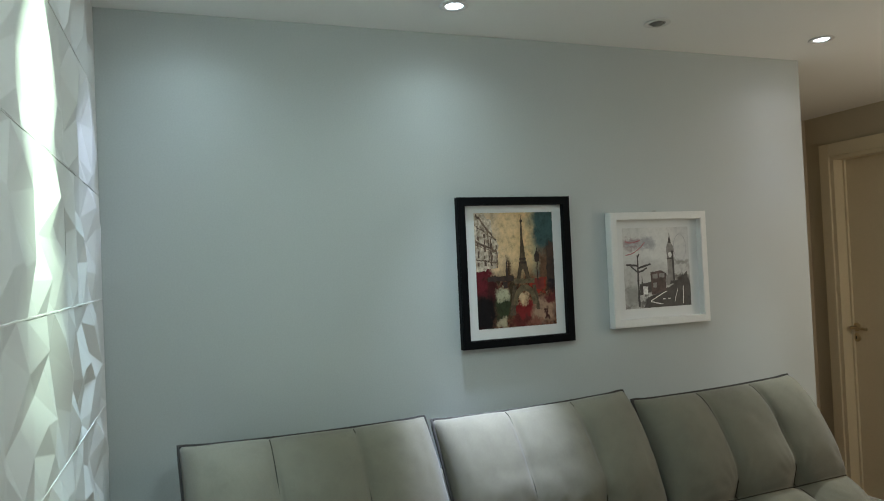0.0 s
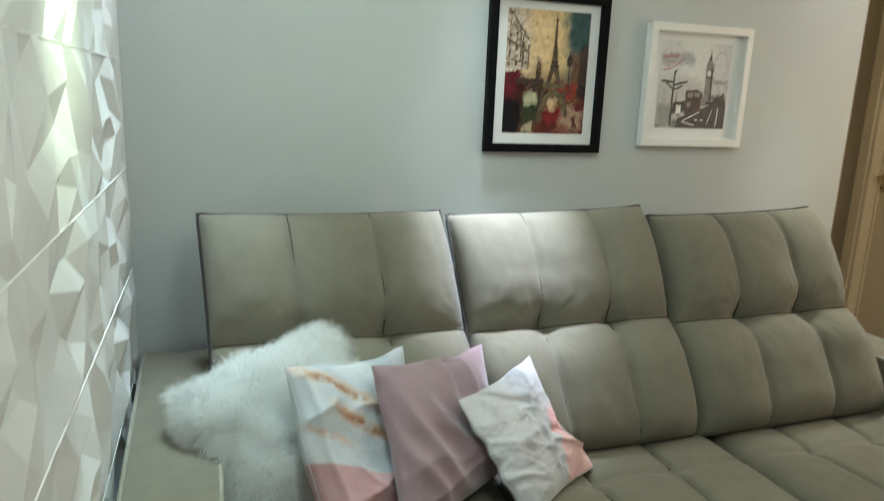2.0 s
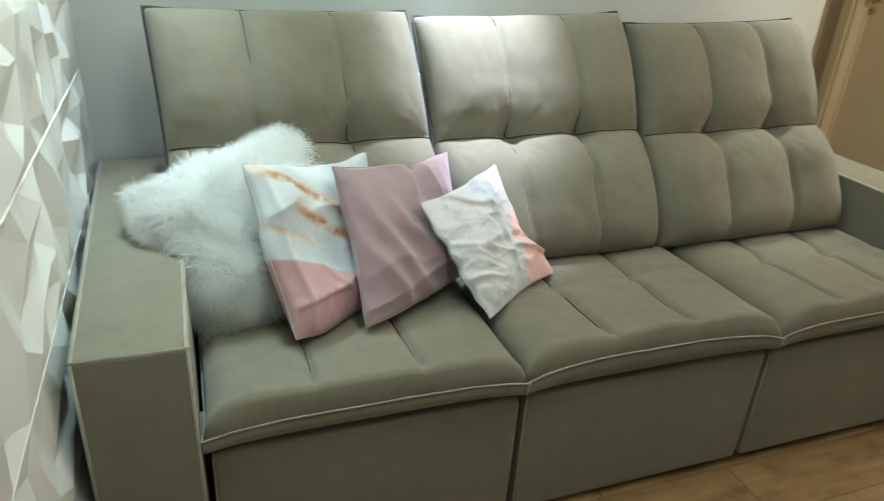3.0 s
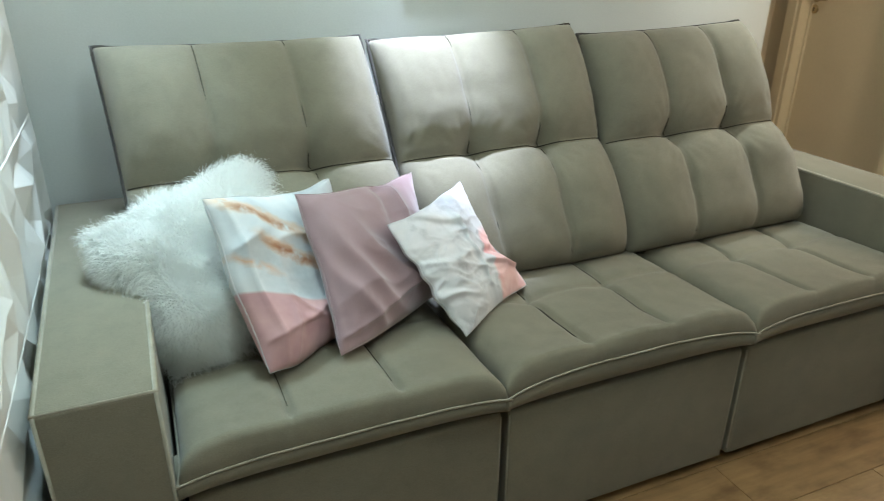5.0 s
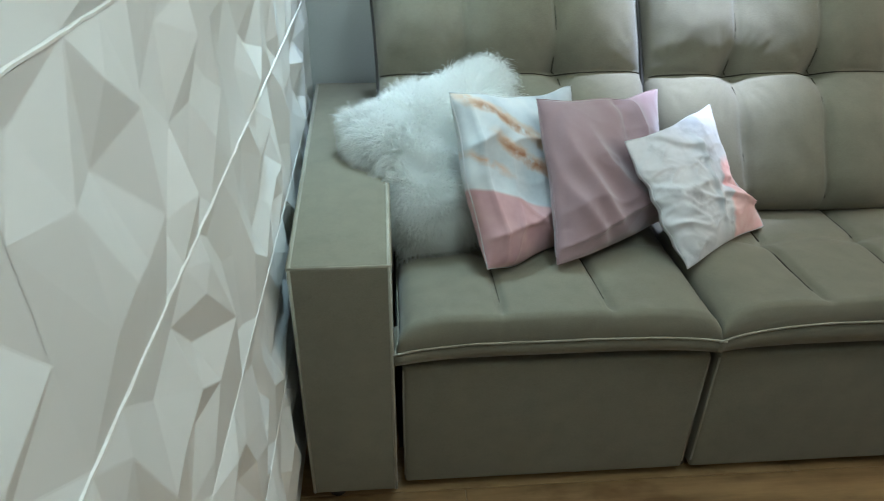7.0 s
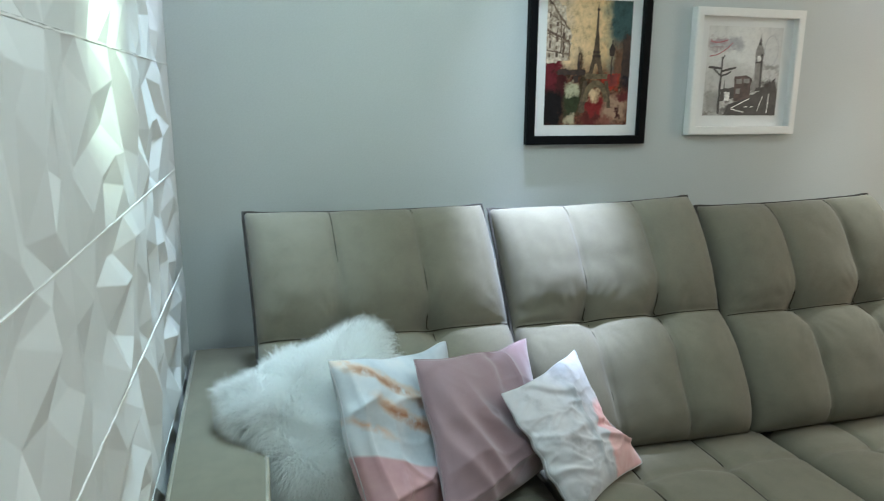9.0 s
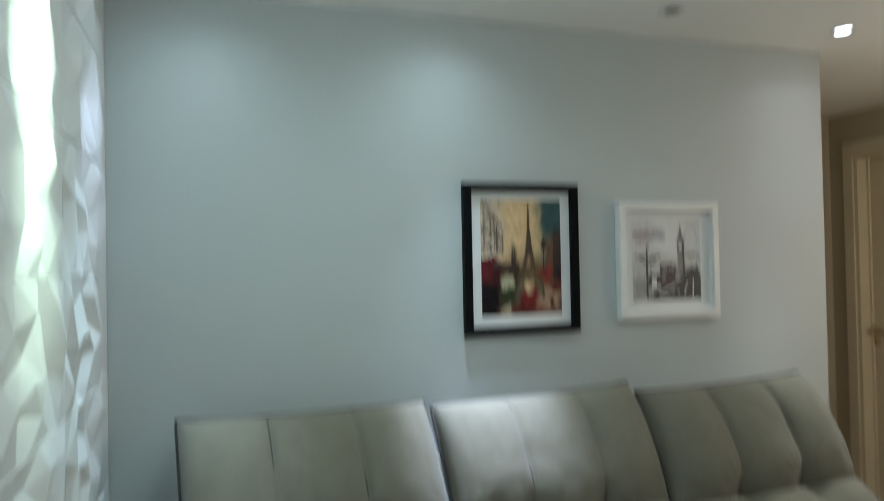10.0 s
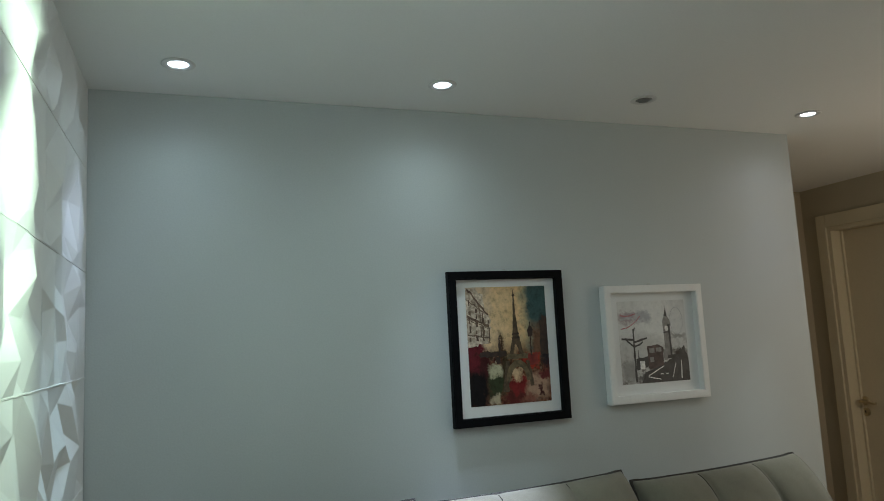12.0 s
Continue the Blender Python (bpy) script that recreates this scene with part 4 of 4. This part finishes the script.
INK_DARK, INK_BROWN, INK_RED = ink("ink_dark", (0.014, 0.009, 0.008), (0.06, 0.03, 0.02), 40), ink("ink_brown", (0.030, 0.020, 0.012), (0.13, 0.085, 0.045), 80), ink("ink_red", (0.09, 0.010, 0.010), (0.33, 0.035, 0.022), 28)
INK_FACADE, INK_CREAM = ink("ink_facade", (0.07, 0.040, 0.028), (0.20, 0.13, 0.085), 60), ink("ink_cream", (0.20, 0.135, 0.09), (0.80, 0.69, 0.55), 75)
Y2 = -0.0098
part("facade", flat_shape([[(0.0, 0.50), (0.26, 0.52), (0.285, 0.62), (0.28, 0.72), (0.24, 0.80), (0.20, 0.93), (0.12, 0.985), (0.0, 0.99)]], px, pz, pw, ph, -0.0094, 0.030), INK_CREAM, pr)
for r in range(6):
    for c in range(3):
        a, b = 0.025 + c * 0.080, 0.54 + r * 0.075 - c * 0.014 * r
        if b < 0.90 - c * 0.08:
            part("facade_window", flat_shape([rect(a, b, a + 0.018 + 0.010 * ((r + c) % 2), b + 0.034 + 0.012 * ((r * 2 + c) % 3))], px, pz, pw, ph, Y2, 0.022), INK_FACADE, pr)
for a0, b0, a1, b1, w in ((0.0, 0.755, 0.27, 0.665, 0.009), (0.0, 0.73, 0.27, 0.645, 0.004), (0.0, 0.60, 0.27, 0.565, 0.005), (0.02, 0.985, 0.26, 0.76, 0.010), (0.0, 0.90, 0.21, 0.78, 0.005), (0.16, 0.86, 0.17, 0.58, 0.006), (0.26, 0.72, 0.27, 0.52, 0.007)):
    part("cornice", flat_shape([strip(a0, b0, a1, b1, w)], px, pz, pw, ph, -0.0100, 0.012), INK_FACADE, pr)
part("dark_block", flat_shape([[(0.90, 0.40), (0.905, 0.70), (0.93, 0.70), (0.935, 0.74), (1.0, 0.73), (1.0, 0.40)]], px, pz, pw, ph, Y2, 0.02), INK_DARK, pr)
part("red_block", flat_shape([rect(0.715, 0.315, 0.86, 0.415)], px, pz, pw, ph, Y2, 0.012), INK_RED, pr)
part("bridge", flat_shape([rect(0.14, 0.405, 0.46, 0.445), strip(0.38, 0.44, 0.385, 0.58, 0.018, 0.006), strip(0.36, 0.40, 0.36, 0.34, 0.03, 0.02)], px, pz, pw, ph, Y2, 0.016), INK_DARK, pr)
INK_OLIVE = ink("ink_olive", (0.060, 0.045, 0.022), (0.20, 0.15, 0.075), 70)
part("tower", flat_shape([[(0.50, 0.40), (0.545, 0.40), (0.575, 0.50), (0.595, 0.50), (0.635, 0.40), (0.685, 0.40), (0.635, 0.56), (0.622, 0.62), (0.602, 0.78), (0.596, 0.93), (0.588, 0.98), (0.580, 0.93), (0.572, 0.78), (0.556, 0.62), (0.545, 0.56)]],
                          px, pz, pw, ph, -0.0106, 0.006), INK_BROWN, pr)
for a0, b0, a1, b1 in ((0.538, 0.548, 0.642, 0.566), (0.545, 0.585, 0.634, 0.600), (0.572, 0.915, 0.606, 0.932)):
    part("tower_platform", flat_shape([rect(a0, b0, a1, b1)], px, pz, pw, ph, -0.0110, 0.004), INK_DARK, pr)
part("tower_base", flat_shape([rect(0.46, 0.375, 0.73, 0.418)], px, pz, pw, ph, -0.0108, 0.008), INK_OLIVE, pr)
ring = [(0.60 + 0.155 * math.cos(math.pi * i / 12), 0.19 + 0.175 * math.sin(math.pi * i / 12)) for i in range(13)] + [(0.60 - 0.100 * math.cos(math.pi * i / 12), 0.19 + 0.120 * math.sin(math.pi * i / 12)) for i in range(13)]
part("tower_arch", flat_shape([ring], px, pz, pw, ph, -0.0107, 0.008), INK_OLIVE, pr)
part("tower_foot", flat_shape([[(0.45, 0.36), (0.50, 0.36), (0.47, 0.10), (0.40, 0.10)]], px, pz, pw, ph, -0.0105, 0.012), INK_BROWN, pr)
part("tower_foot", flat_shape([[(0.70, 0.36), (0.745, 0.36), (0.79, 0.14), (0.745, 0.14)]], px, pz, pw, ph, -0.0105, 0.012), INK_BROWN, pr)
part("street_lamp", flat_shape([strip(0.775, 0.40, 0.775, 0.56, 0.006), [(0.748, 0.56), (0.802, 0.56), (0.812, 0.62), (0.785, 0.655), (0.765, 0.655), (0.738, 0.62)], strip(0.775, 0.655, 0.775, 0.69, 0.006)], px, pz, pw, ph, -0.0109), INK_DARK, pr)
part("hanger", tube([(bx + bw / 2 - 0.006, -0.004, bz + bh - 0.002), (bx + bw / 2 - 0.006, -0.006, bz + bh + 0.006), (bx + bw / 2 + 0.006, -0.006, bz + bh + 0.006), (bx + bw / 2 + 0.006, -0.004, bz + bh - 0.002)], 0.0012), M_STEEL, pic)

# white frame with the clock tower print
wx, wz, ww, wh = 1.691, 1.383, 0.435, 0.428
pic2 = thing("framed_picture", "deep white box frame with a sketchy grey city print", "picture", "pictures on the wall")
frame_bars(ww, wh, 0.028, 0.036, pic2, M_WHITE, wx, wz)
part("backing", box(wx + 0.022, wx + ww - 0.022, -0.009, -0.003, wz + 0.022, wz + wh - 0.022), M_MAT, pic2, "white passepartout")
qx, qz, qw, qh = wx + 0.066, wz + 0.066, 0.300, 0.304
sheet2, m_sheet2 = print_sheet("city_sketch_wash", qx, qz, qw, qh, -0.0100,
                               ([(0.2, (0.70, 0.70, 0.68)), (0.45, (0.78, 0.78, 0.76)), (0.7, (0.76, 0.75, 0.73)), (0.9, (0.66, 0.66, 0.65))],
                                [(0.32, (0.10, 0.09, 0.085)), (0.43, (0.30, 0.28, 0.26)), (0.52, (0.60, 0.59, 0.57)), (0.75, (0.50, 0.48, 0.46))]), 2,
                               [(0.30, 0.42, 0.30, 0.16, 0.4, (0.58, 0.57, 0.55)), (0.12, 0.16, 0.10, 0.12, 0.4, (0.36, 0.35, 0.33)), (0.70, 0.12, 0.26, 0.11, 0.25, (0.05, 0.047, 0.045)), (0.38, 0.06, 0.14, 0.05, 0.3, (0.16, 0.15, 0.145)),
                                (0.90, 0.30, 0.10, 0.07, 0.3, (0.08, 0.07, 0.065)), (0.12, 0.80, 0.14, 0.06, 0.35, (0.42, 0.36, 0.37)), (0.36, 0.81, 0.10, 0.07, 0.4, (0.45, 0.45, 0.47)), (0.86, 0.56, 0.11, 0.03, 0.35, (0.36, 0.35, 0.33))], 0.25)
pr2 = part("print", sheet2, m_sheet2, pic2, "grey ink city sketch")
INK_GREY, INK_MID, INK_PALE, INK_BUS = ink("ink_grey", (0.05, 0.046, 0.043)), ink("ink_mid", (0.19, 0.18, 0.17)), ink("ink_pale", (0.62, 0.61, 0.59)), ink("ink_bus", (0.055, 0.040, 0.036), (0.14, 0.095, 0.085), 50)
Z1, Z2, Z3 = -0.0104, -0.0108, -0.0112
part("road", flat_shape([[(0.28, 0.0), (1.0, 0.0), (1.0, 0.27), (0.80, 0.30), (0.62, 0.22), (0.34, 0.13)]], qx, qz, qw, qh, -0.0103, 0.016), INK_GREY, pr2)
for a0, b0, a1, b1, w in ((0.38, 0.085, 0.62, 0.195, 0.006), (0.38, 0.075, 0.56, 0.035, 0.006), (0.74, 0.05, 0.80, 0.22, 0.004), (0.875, 0.03, 0.885, 0.25, 0.006), (0.56, 0.10, 0.60, 0.10, 0.006), (0.64, 0.10, 0.68, 0.10, 0.006)):
    part("road_mark", flat_shape([strip(a0, b0, a1, b1, w)], qx, qz, qw, qh, Z2, 0.004), INK_PALE, pr2)
part("clock_tower", flat_shape([strip(0.715, 0.28, 0.70, 0.68, 0.052, 0.048), [(0.645, 0.68), (0.76, 0.68), (0.755, 0.76), (0.725, 0.80), (0.70, 0.90), (0.68, 0.80), (0.65, 0.76)], strip(0.70, 0.88, 0.70, 0.93, 0.006, 0.002)], qx, qz, qw, qh, Z2), INK_MID, pr2)
part("clock_tower_shade", flat_shape([strip(0.75, 0.28, 0.738, 0.70, 0.016), strip(0.70, 0.80, 0.70, 0.88, 0.022, 0.006), rect(0.65, 0.595, 0.755, 0.61)], qx, qz, qw, qh, Z3), INK_GREY, pr2)
part("clock_face", flat_shape([[(0.70 + 0.03 * math.cos(0.785 * i), 0.65 + 0.034 * math.sin(0.785 * i)) for i in range(8)]], qx, qz, qw, qh, -0.0114), INK_PALE, pr2)
part("bus", flat_shape([[(0.40, 0.16), (0.62, 0.20), (0.63, 0.42), (0.55, 0.46), (0.39, 0.44)]], qx, qz, qw, qh, -0.0110), INK_BUS, pr2)
part("bus_windows", flat_shape([rect(0.42, 0.36, 0.50, 0.42), rect(0.52, 0.37, 0.60, 0.42), rect(0.42, 0.25, 0.48, 0.31), [(0.63, 0.40), (0.70, 0.38), (0.68, 0.27), (0.63, 0.26)]], qx, qz, qw, qh, Z3), INK_MID, pr2)
for block in ([[(0.22, 0.16), (0.40, 0.20), (0.40, 0.32), (0.22, 0.30)], [(0.245, 0.30), (0.26, 0.42), (0.275, 0.30)], [(0.86, 0.27), (0.88, 0.42), (0.90, 0.38), (0.95, 0.44), (0.97, 0.28)], strip(0.63, 0.30, 0.98, 0.31, 0.02)]):
    part("street_block", flat_shape([block], qx, qz, qw, qh, -0.0105 - 0.0001 * len(block)), INK_GREY, pr2)
part("kiosk", flat_shape([rect(0.27, 0.17, 0.34, 0.27)], qx, qz, qw, qh, Z3), INK_PALE, pr2)
part("signpost", flat_shape([strip(0.205, 0.02, 0.205, 0.66, 0.014, 0.010), strip(0.03, 0.545, 0.20, 0.53, 0.012), strip(0.21, 0.50, 0.40, 0.545, 0.012), strip(0.10, 0.53, 0.20, 0.45, 0.010), strip(0.21, 0.44, 0.34, 0.50, 0.010), strip(0.20, 0.62, 0.235, 0.68, 0.008)], qx, qz, qw, qh, Z2), INK_GREY, pr2)
INK_FLAG, INK_HAZE = ink("ink_flag", (0.36, 0.12, 0.15), (0.55, 0.30, 0.32), 60), ink("ink_haze", (0.34, 0.33, 0.35), (0.62, 0.62, 0.63), 60)
for k in range(5):
    a = 0.03 + 0.075 * k
    part("flag", flat_shape([strip(a, 0.835 - 0.020 * math.sin(k * 1.3), a + 0.075, 0.835 - 0.020 * math.sin(k * 1.3 + 1.3), 0.009 - 0.0012 * k)], qx, qz, qw, qh, Z3, 0.006), INK_FLAG if k < 3 else INK_HAZE, pr2)
    part("flag", flat_shape([strip(a, 0.775 + 0.022 * math.sin(k * 1.1), a + 0.075, 0.775 + 0.022 * math.sin(k * 1.1 + 1.1), 0.012)], qx, qz, qw, qh, Z2, 0.014), INK_HAZE, pr2)
    if k < 4:
        part("flag", flat_shape([strip(a, 0.665 + 0.016 * k * k * 0.6, a + 0.07, 0.665 + 0.016 * (k + 1) ** 2 * 0.6, 0.007)], qx, qz, qw, qh, Z3, 0.006), INK_FLAG, pr2)
wheel = []
for i in range(18):
    a0, a1 = 2 * math.pi * i / 18, 2 * math.pi * (i + 1) / 18
    wheel.append(strip(0.86 + 0.095 * math.cos(a0), 0.74 + 0.17 * math.sin(a0), 0.86 + 0.095 * math.cos(a1), 0.74 + 0.17 * math.sin(a1), 0.004))
part("great_wheel", flat_shape(wheel, qx, qz, qw, qh, Z2, 0.010), INK_HAZE, pr2)
part("hanger", tube([(wx + ww / 2 - 0.006, -0.004, wz + wh - 0.002), (wx + ww / 2 - 0.006, -0.006, wz + wh + 0.006), (wx + ww / 2 + 0.006, -0.006, wz + wh + 0.006), (wx + ww / 2 + 0.006, -0.004, wz + wh - 0.002)], 0.0012), M_STEEL, pic2)

# ---- faceted wall panels ----
from mathutils.geometry import delaunay_2d_cdt

PANEL_W, PANEL_H, JOINT_Z = 0.60, 0.30, 0.093


def panel_mesh(seed, height=PANEL_H):
    """A moulded panel of flat triangular facets; local y along the wall, z up, x out of it."""
    rng = random.Random(seed)
    w, h = PANEL_W, height - 0.005
    pts, heights = [], []
    for i in range(9):
        for z in (0.0, h):
            pts.append((w * i / 8, z))
    for z in (h * 0.36, h * 0.70):
        pts += [(0.0, z), (w, z)]
    heights = [0.024] * len(pts)
    tries = 0
    while len(pts) < 22 + int(22 * height / PANEL_H) and tries < 900:
        tries += 1
        p = (rng.uniform(0.03, w - 0.03), rng.uniform(0.025, max(0.03, h - 0.025)))
        apart = rng.choice((0.042, 0.060, 0.090))
        if all(math.hypot(p[0] - q[0], (p[1] - q[1]) * 0.8) > apart for q in pts[22:]) and all(math.hypot(p[0] - q[0], p[1] - q[1]) > 0.03 for q in pts[:22]):
            pts.append(p)
            heights.append(rng.choice((0.0115, 0.0155, 0.0300, 0.0340, 0.0385)))
    vs, _, fs, *_ = delaunay_2d_cdt([Vector(p) for p in pts], [], [], 0, 1e-5)
    verts, faces = [], []
    for v in vs:
        k = min(range(len(pts)), key=lambda i: (pts[i][0] - v.x) ** 2 + (pts[i][1] - v.y) ** 2)
        verts.append((heights[k], v.x, v.y))
    faces = [tuple(f) for f in fs]
    n = len(verts)
    rim = [(0.0, y, z) for y, z in ((0, 0), (w, 0), (w, h), (0, h))]
    verts += rim
    # side walls of the moulding
    border = sorted([i for i in range(n) if verts[i][2] < 1e-6], key=lambda i: verts[i][1])
    faces.append(tuple(border[::-1]) + (n, n + 1))
    border = sorted([i for i in range(n) if verts[i][2] > h - 1e-6], key=lambda i: verts[i][1])
    faces.append(tuple(border) + (n + 2, n + 3))
    me = bpy.data.meshes.new("panel")
    me.from_pydata(verts, [], faces)
    me.materials.append(M_PANEL)
    bmn = bmesh.new()
    bmn.from_mesh(me)
    bmesh.ops.recalc_face_normals(bmn, faces=bmn.faces[:])
    # facets face into the room
    if sum(f.normal.x * f.calc_area() for f in bmn.faces) < 0:
        bmesh.ops.reverse_faces(bmn, faces=bmn.faces[:])
    bmesh.ops.bevel(bmn, geom=[e for e in bmn.edges if len(e.link_faces) == 2 and e.calc_face_angle(0) > 0.1 and all(f.normal.x > 0.3 for f in e.link_faces)], offset=0.0012, segments=1, affect="EDGES")
    bmn.to_mesh(me)
    bmn.free()
    return me


full = [panel_mesh(100 + i) for i in range(7)]
upper = [panel_mesh(200 + i, H - (JOINT_Z + 7 * PANEL_H) + 0.004) for i in range(4)]
rng = random.Random(5)
for row in range(8):
    for col in range(7):
        me = rng.choice(upper if row == 7 else full)
        ob = new("panel", me)
        ob.parent = wall_left
        y = -0.003 - (col + 1) * PANEL_W
        ob.location = (WALL_X, y, JOINT_Z + row * PANEL_H + 0.0025)
# the filler stands proud in some joints and is a hairline in the others
for row, thick in enumerate((0.0011, 0.0012, 0.0034, 0.0022, 0.0024, 0.0012, 0.0011), 1):
    z = JOINT_Z + row * PANEL_H
    rj = random.Random(row)
    pts = [(WALL_X + 0.0244 - 0.4 * thick + rj.uniform(-0.0002, 0.0002) * thick / 0.001, -0.004 - 3.9 * i / 160, z + rj.uniform(-0.0004, 0.0004) * thick / 0.001) for i in range(161)]
    part("joint_filler", tube(pts, thick, 5), M_GROUT, wall_left, "uneven white joint filler")

# ---- floor planks ----
PLANK_W, PLANK_L = 0.192, 1.29
plank_me = {}


def plank(length):
    key = round(length, 2)
    if key not in plank_me:
        me = bpy.data.meshes.new("plank")
        bm = box(0, length - 0.0012, 0, PLANK_W - 0.0012, -0.0115, 0, bevel=0.0012, segments=1)
        bm.to_mesh(me)
        bm.free()
        me.materials.append(M_WOOD)
        plank_me[key] = me
    return plank_me[key]


floor_ob = bpy.data.objects["floor"]
y, row = FRONT_Y, 0
while y < BACK_Y - 0.001:
    x = WALL_X - (row * 0.43) % PLANK_L
    while x < HALL_X:
        x0, x1 = max(x, WALL_X), min(x + PLANK_L, HALL_X)
        if x1 - x0 > 0.03:
            ob = new("plank", plank(x1 - x0))
            ob.parent = floor_ob
            ob.location = (x0, y, 0)
        x += PLANK_L
    y, row = y + PLANK_W, row + 1
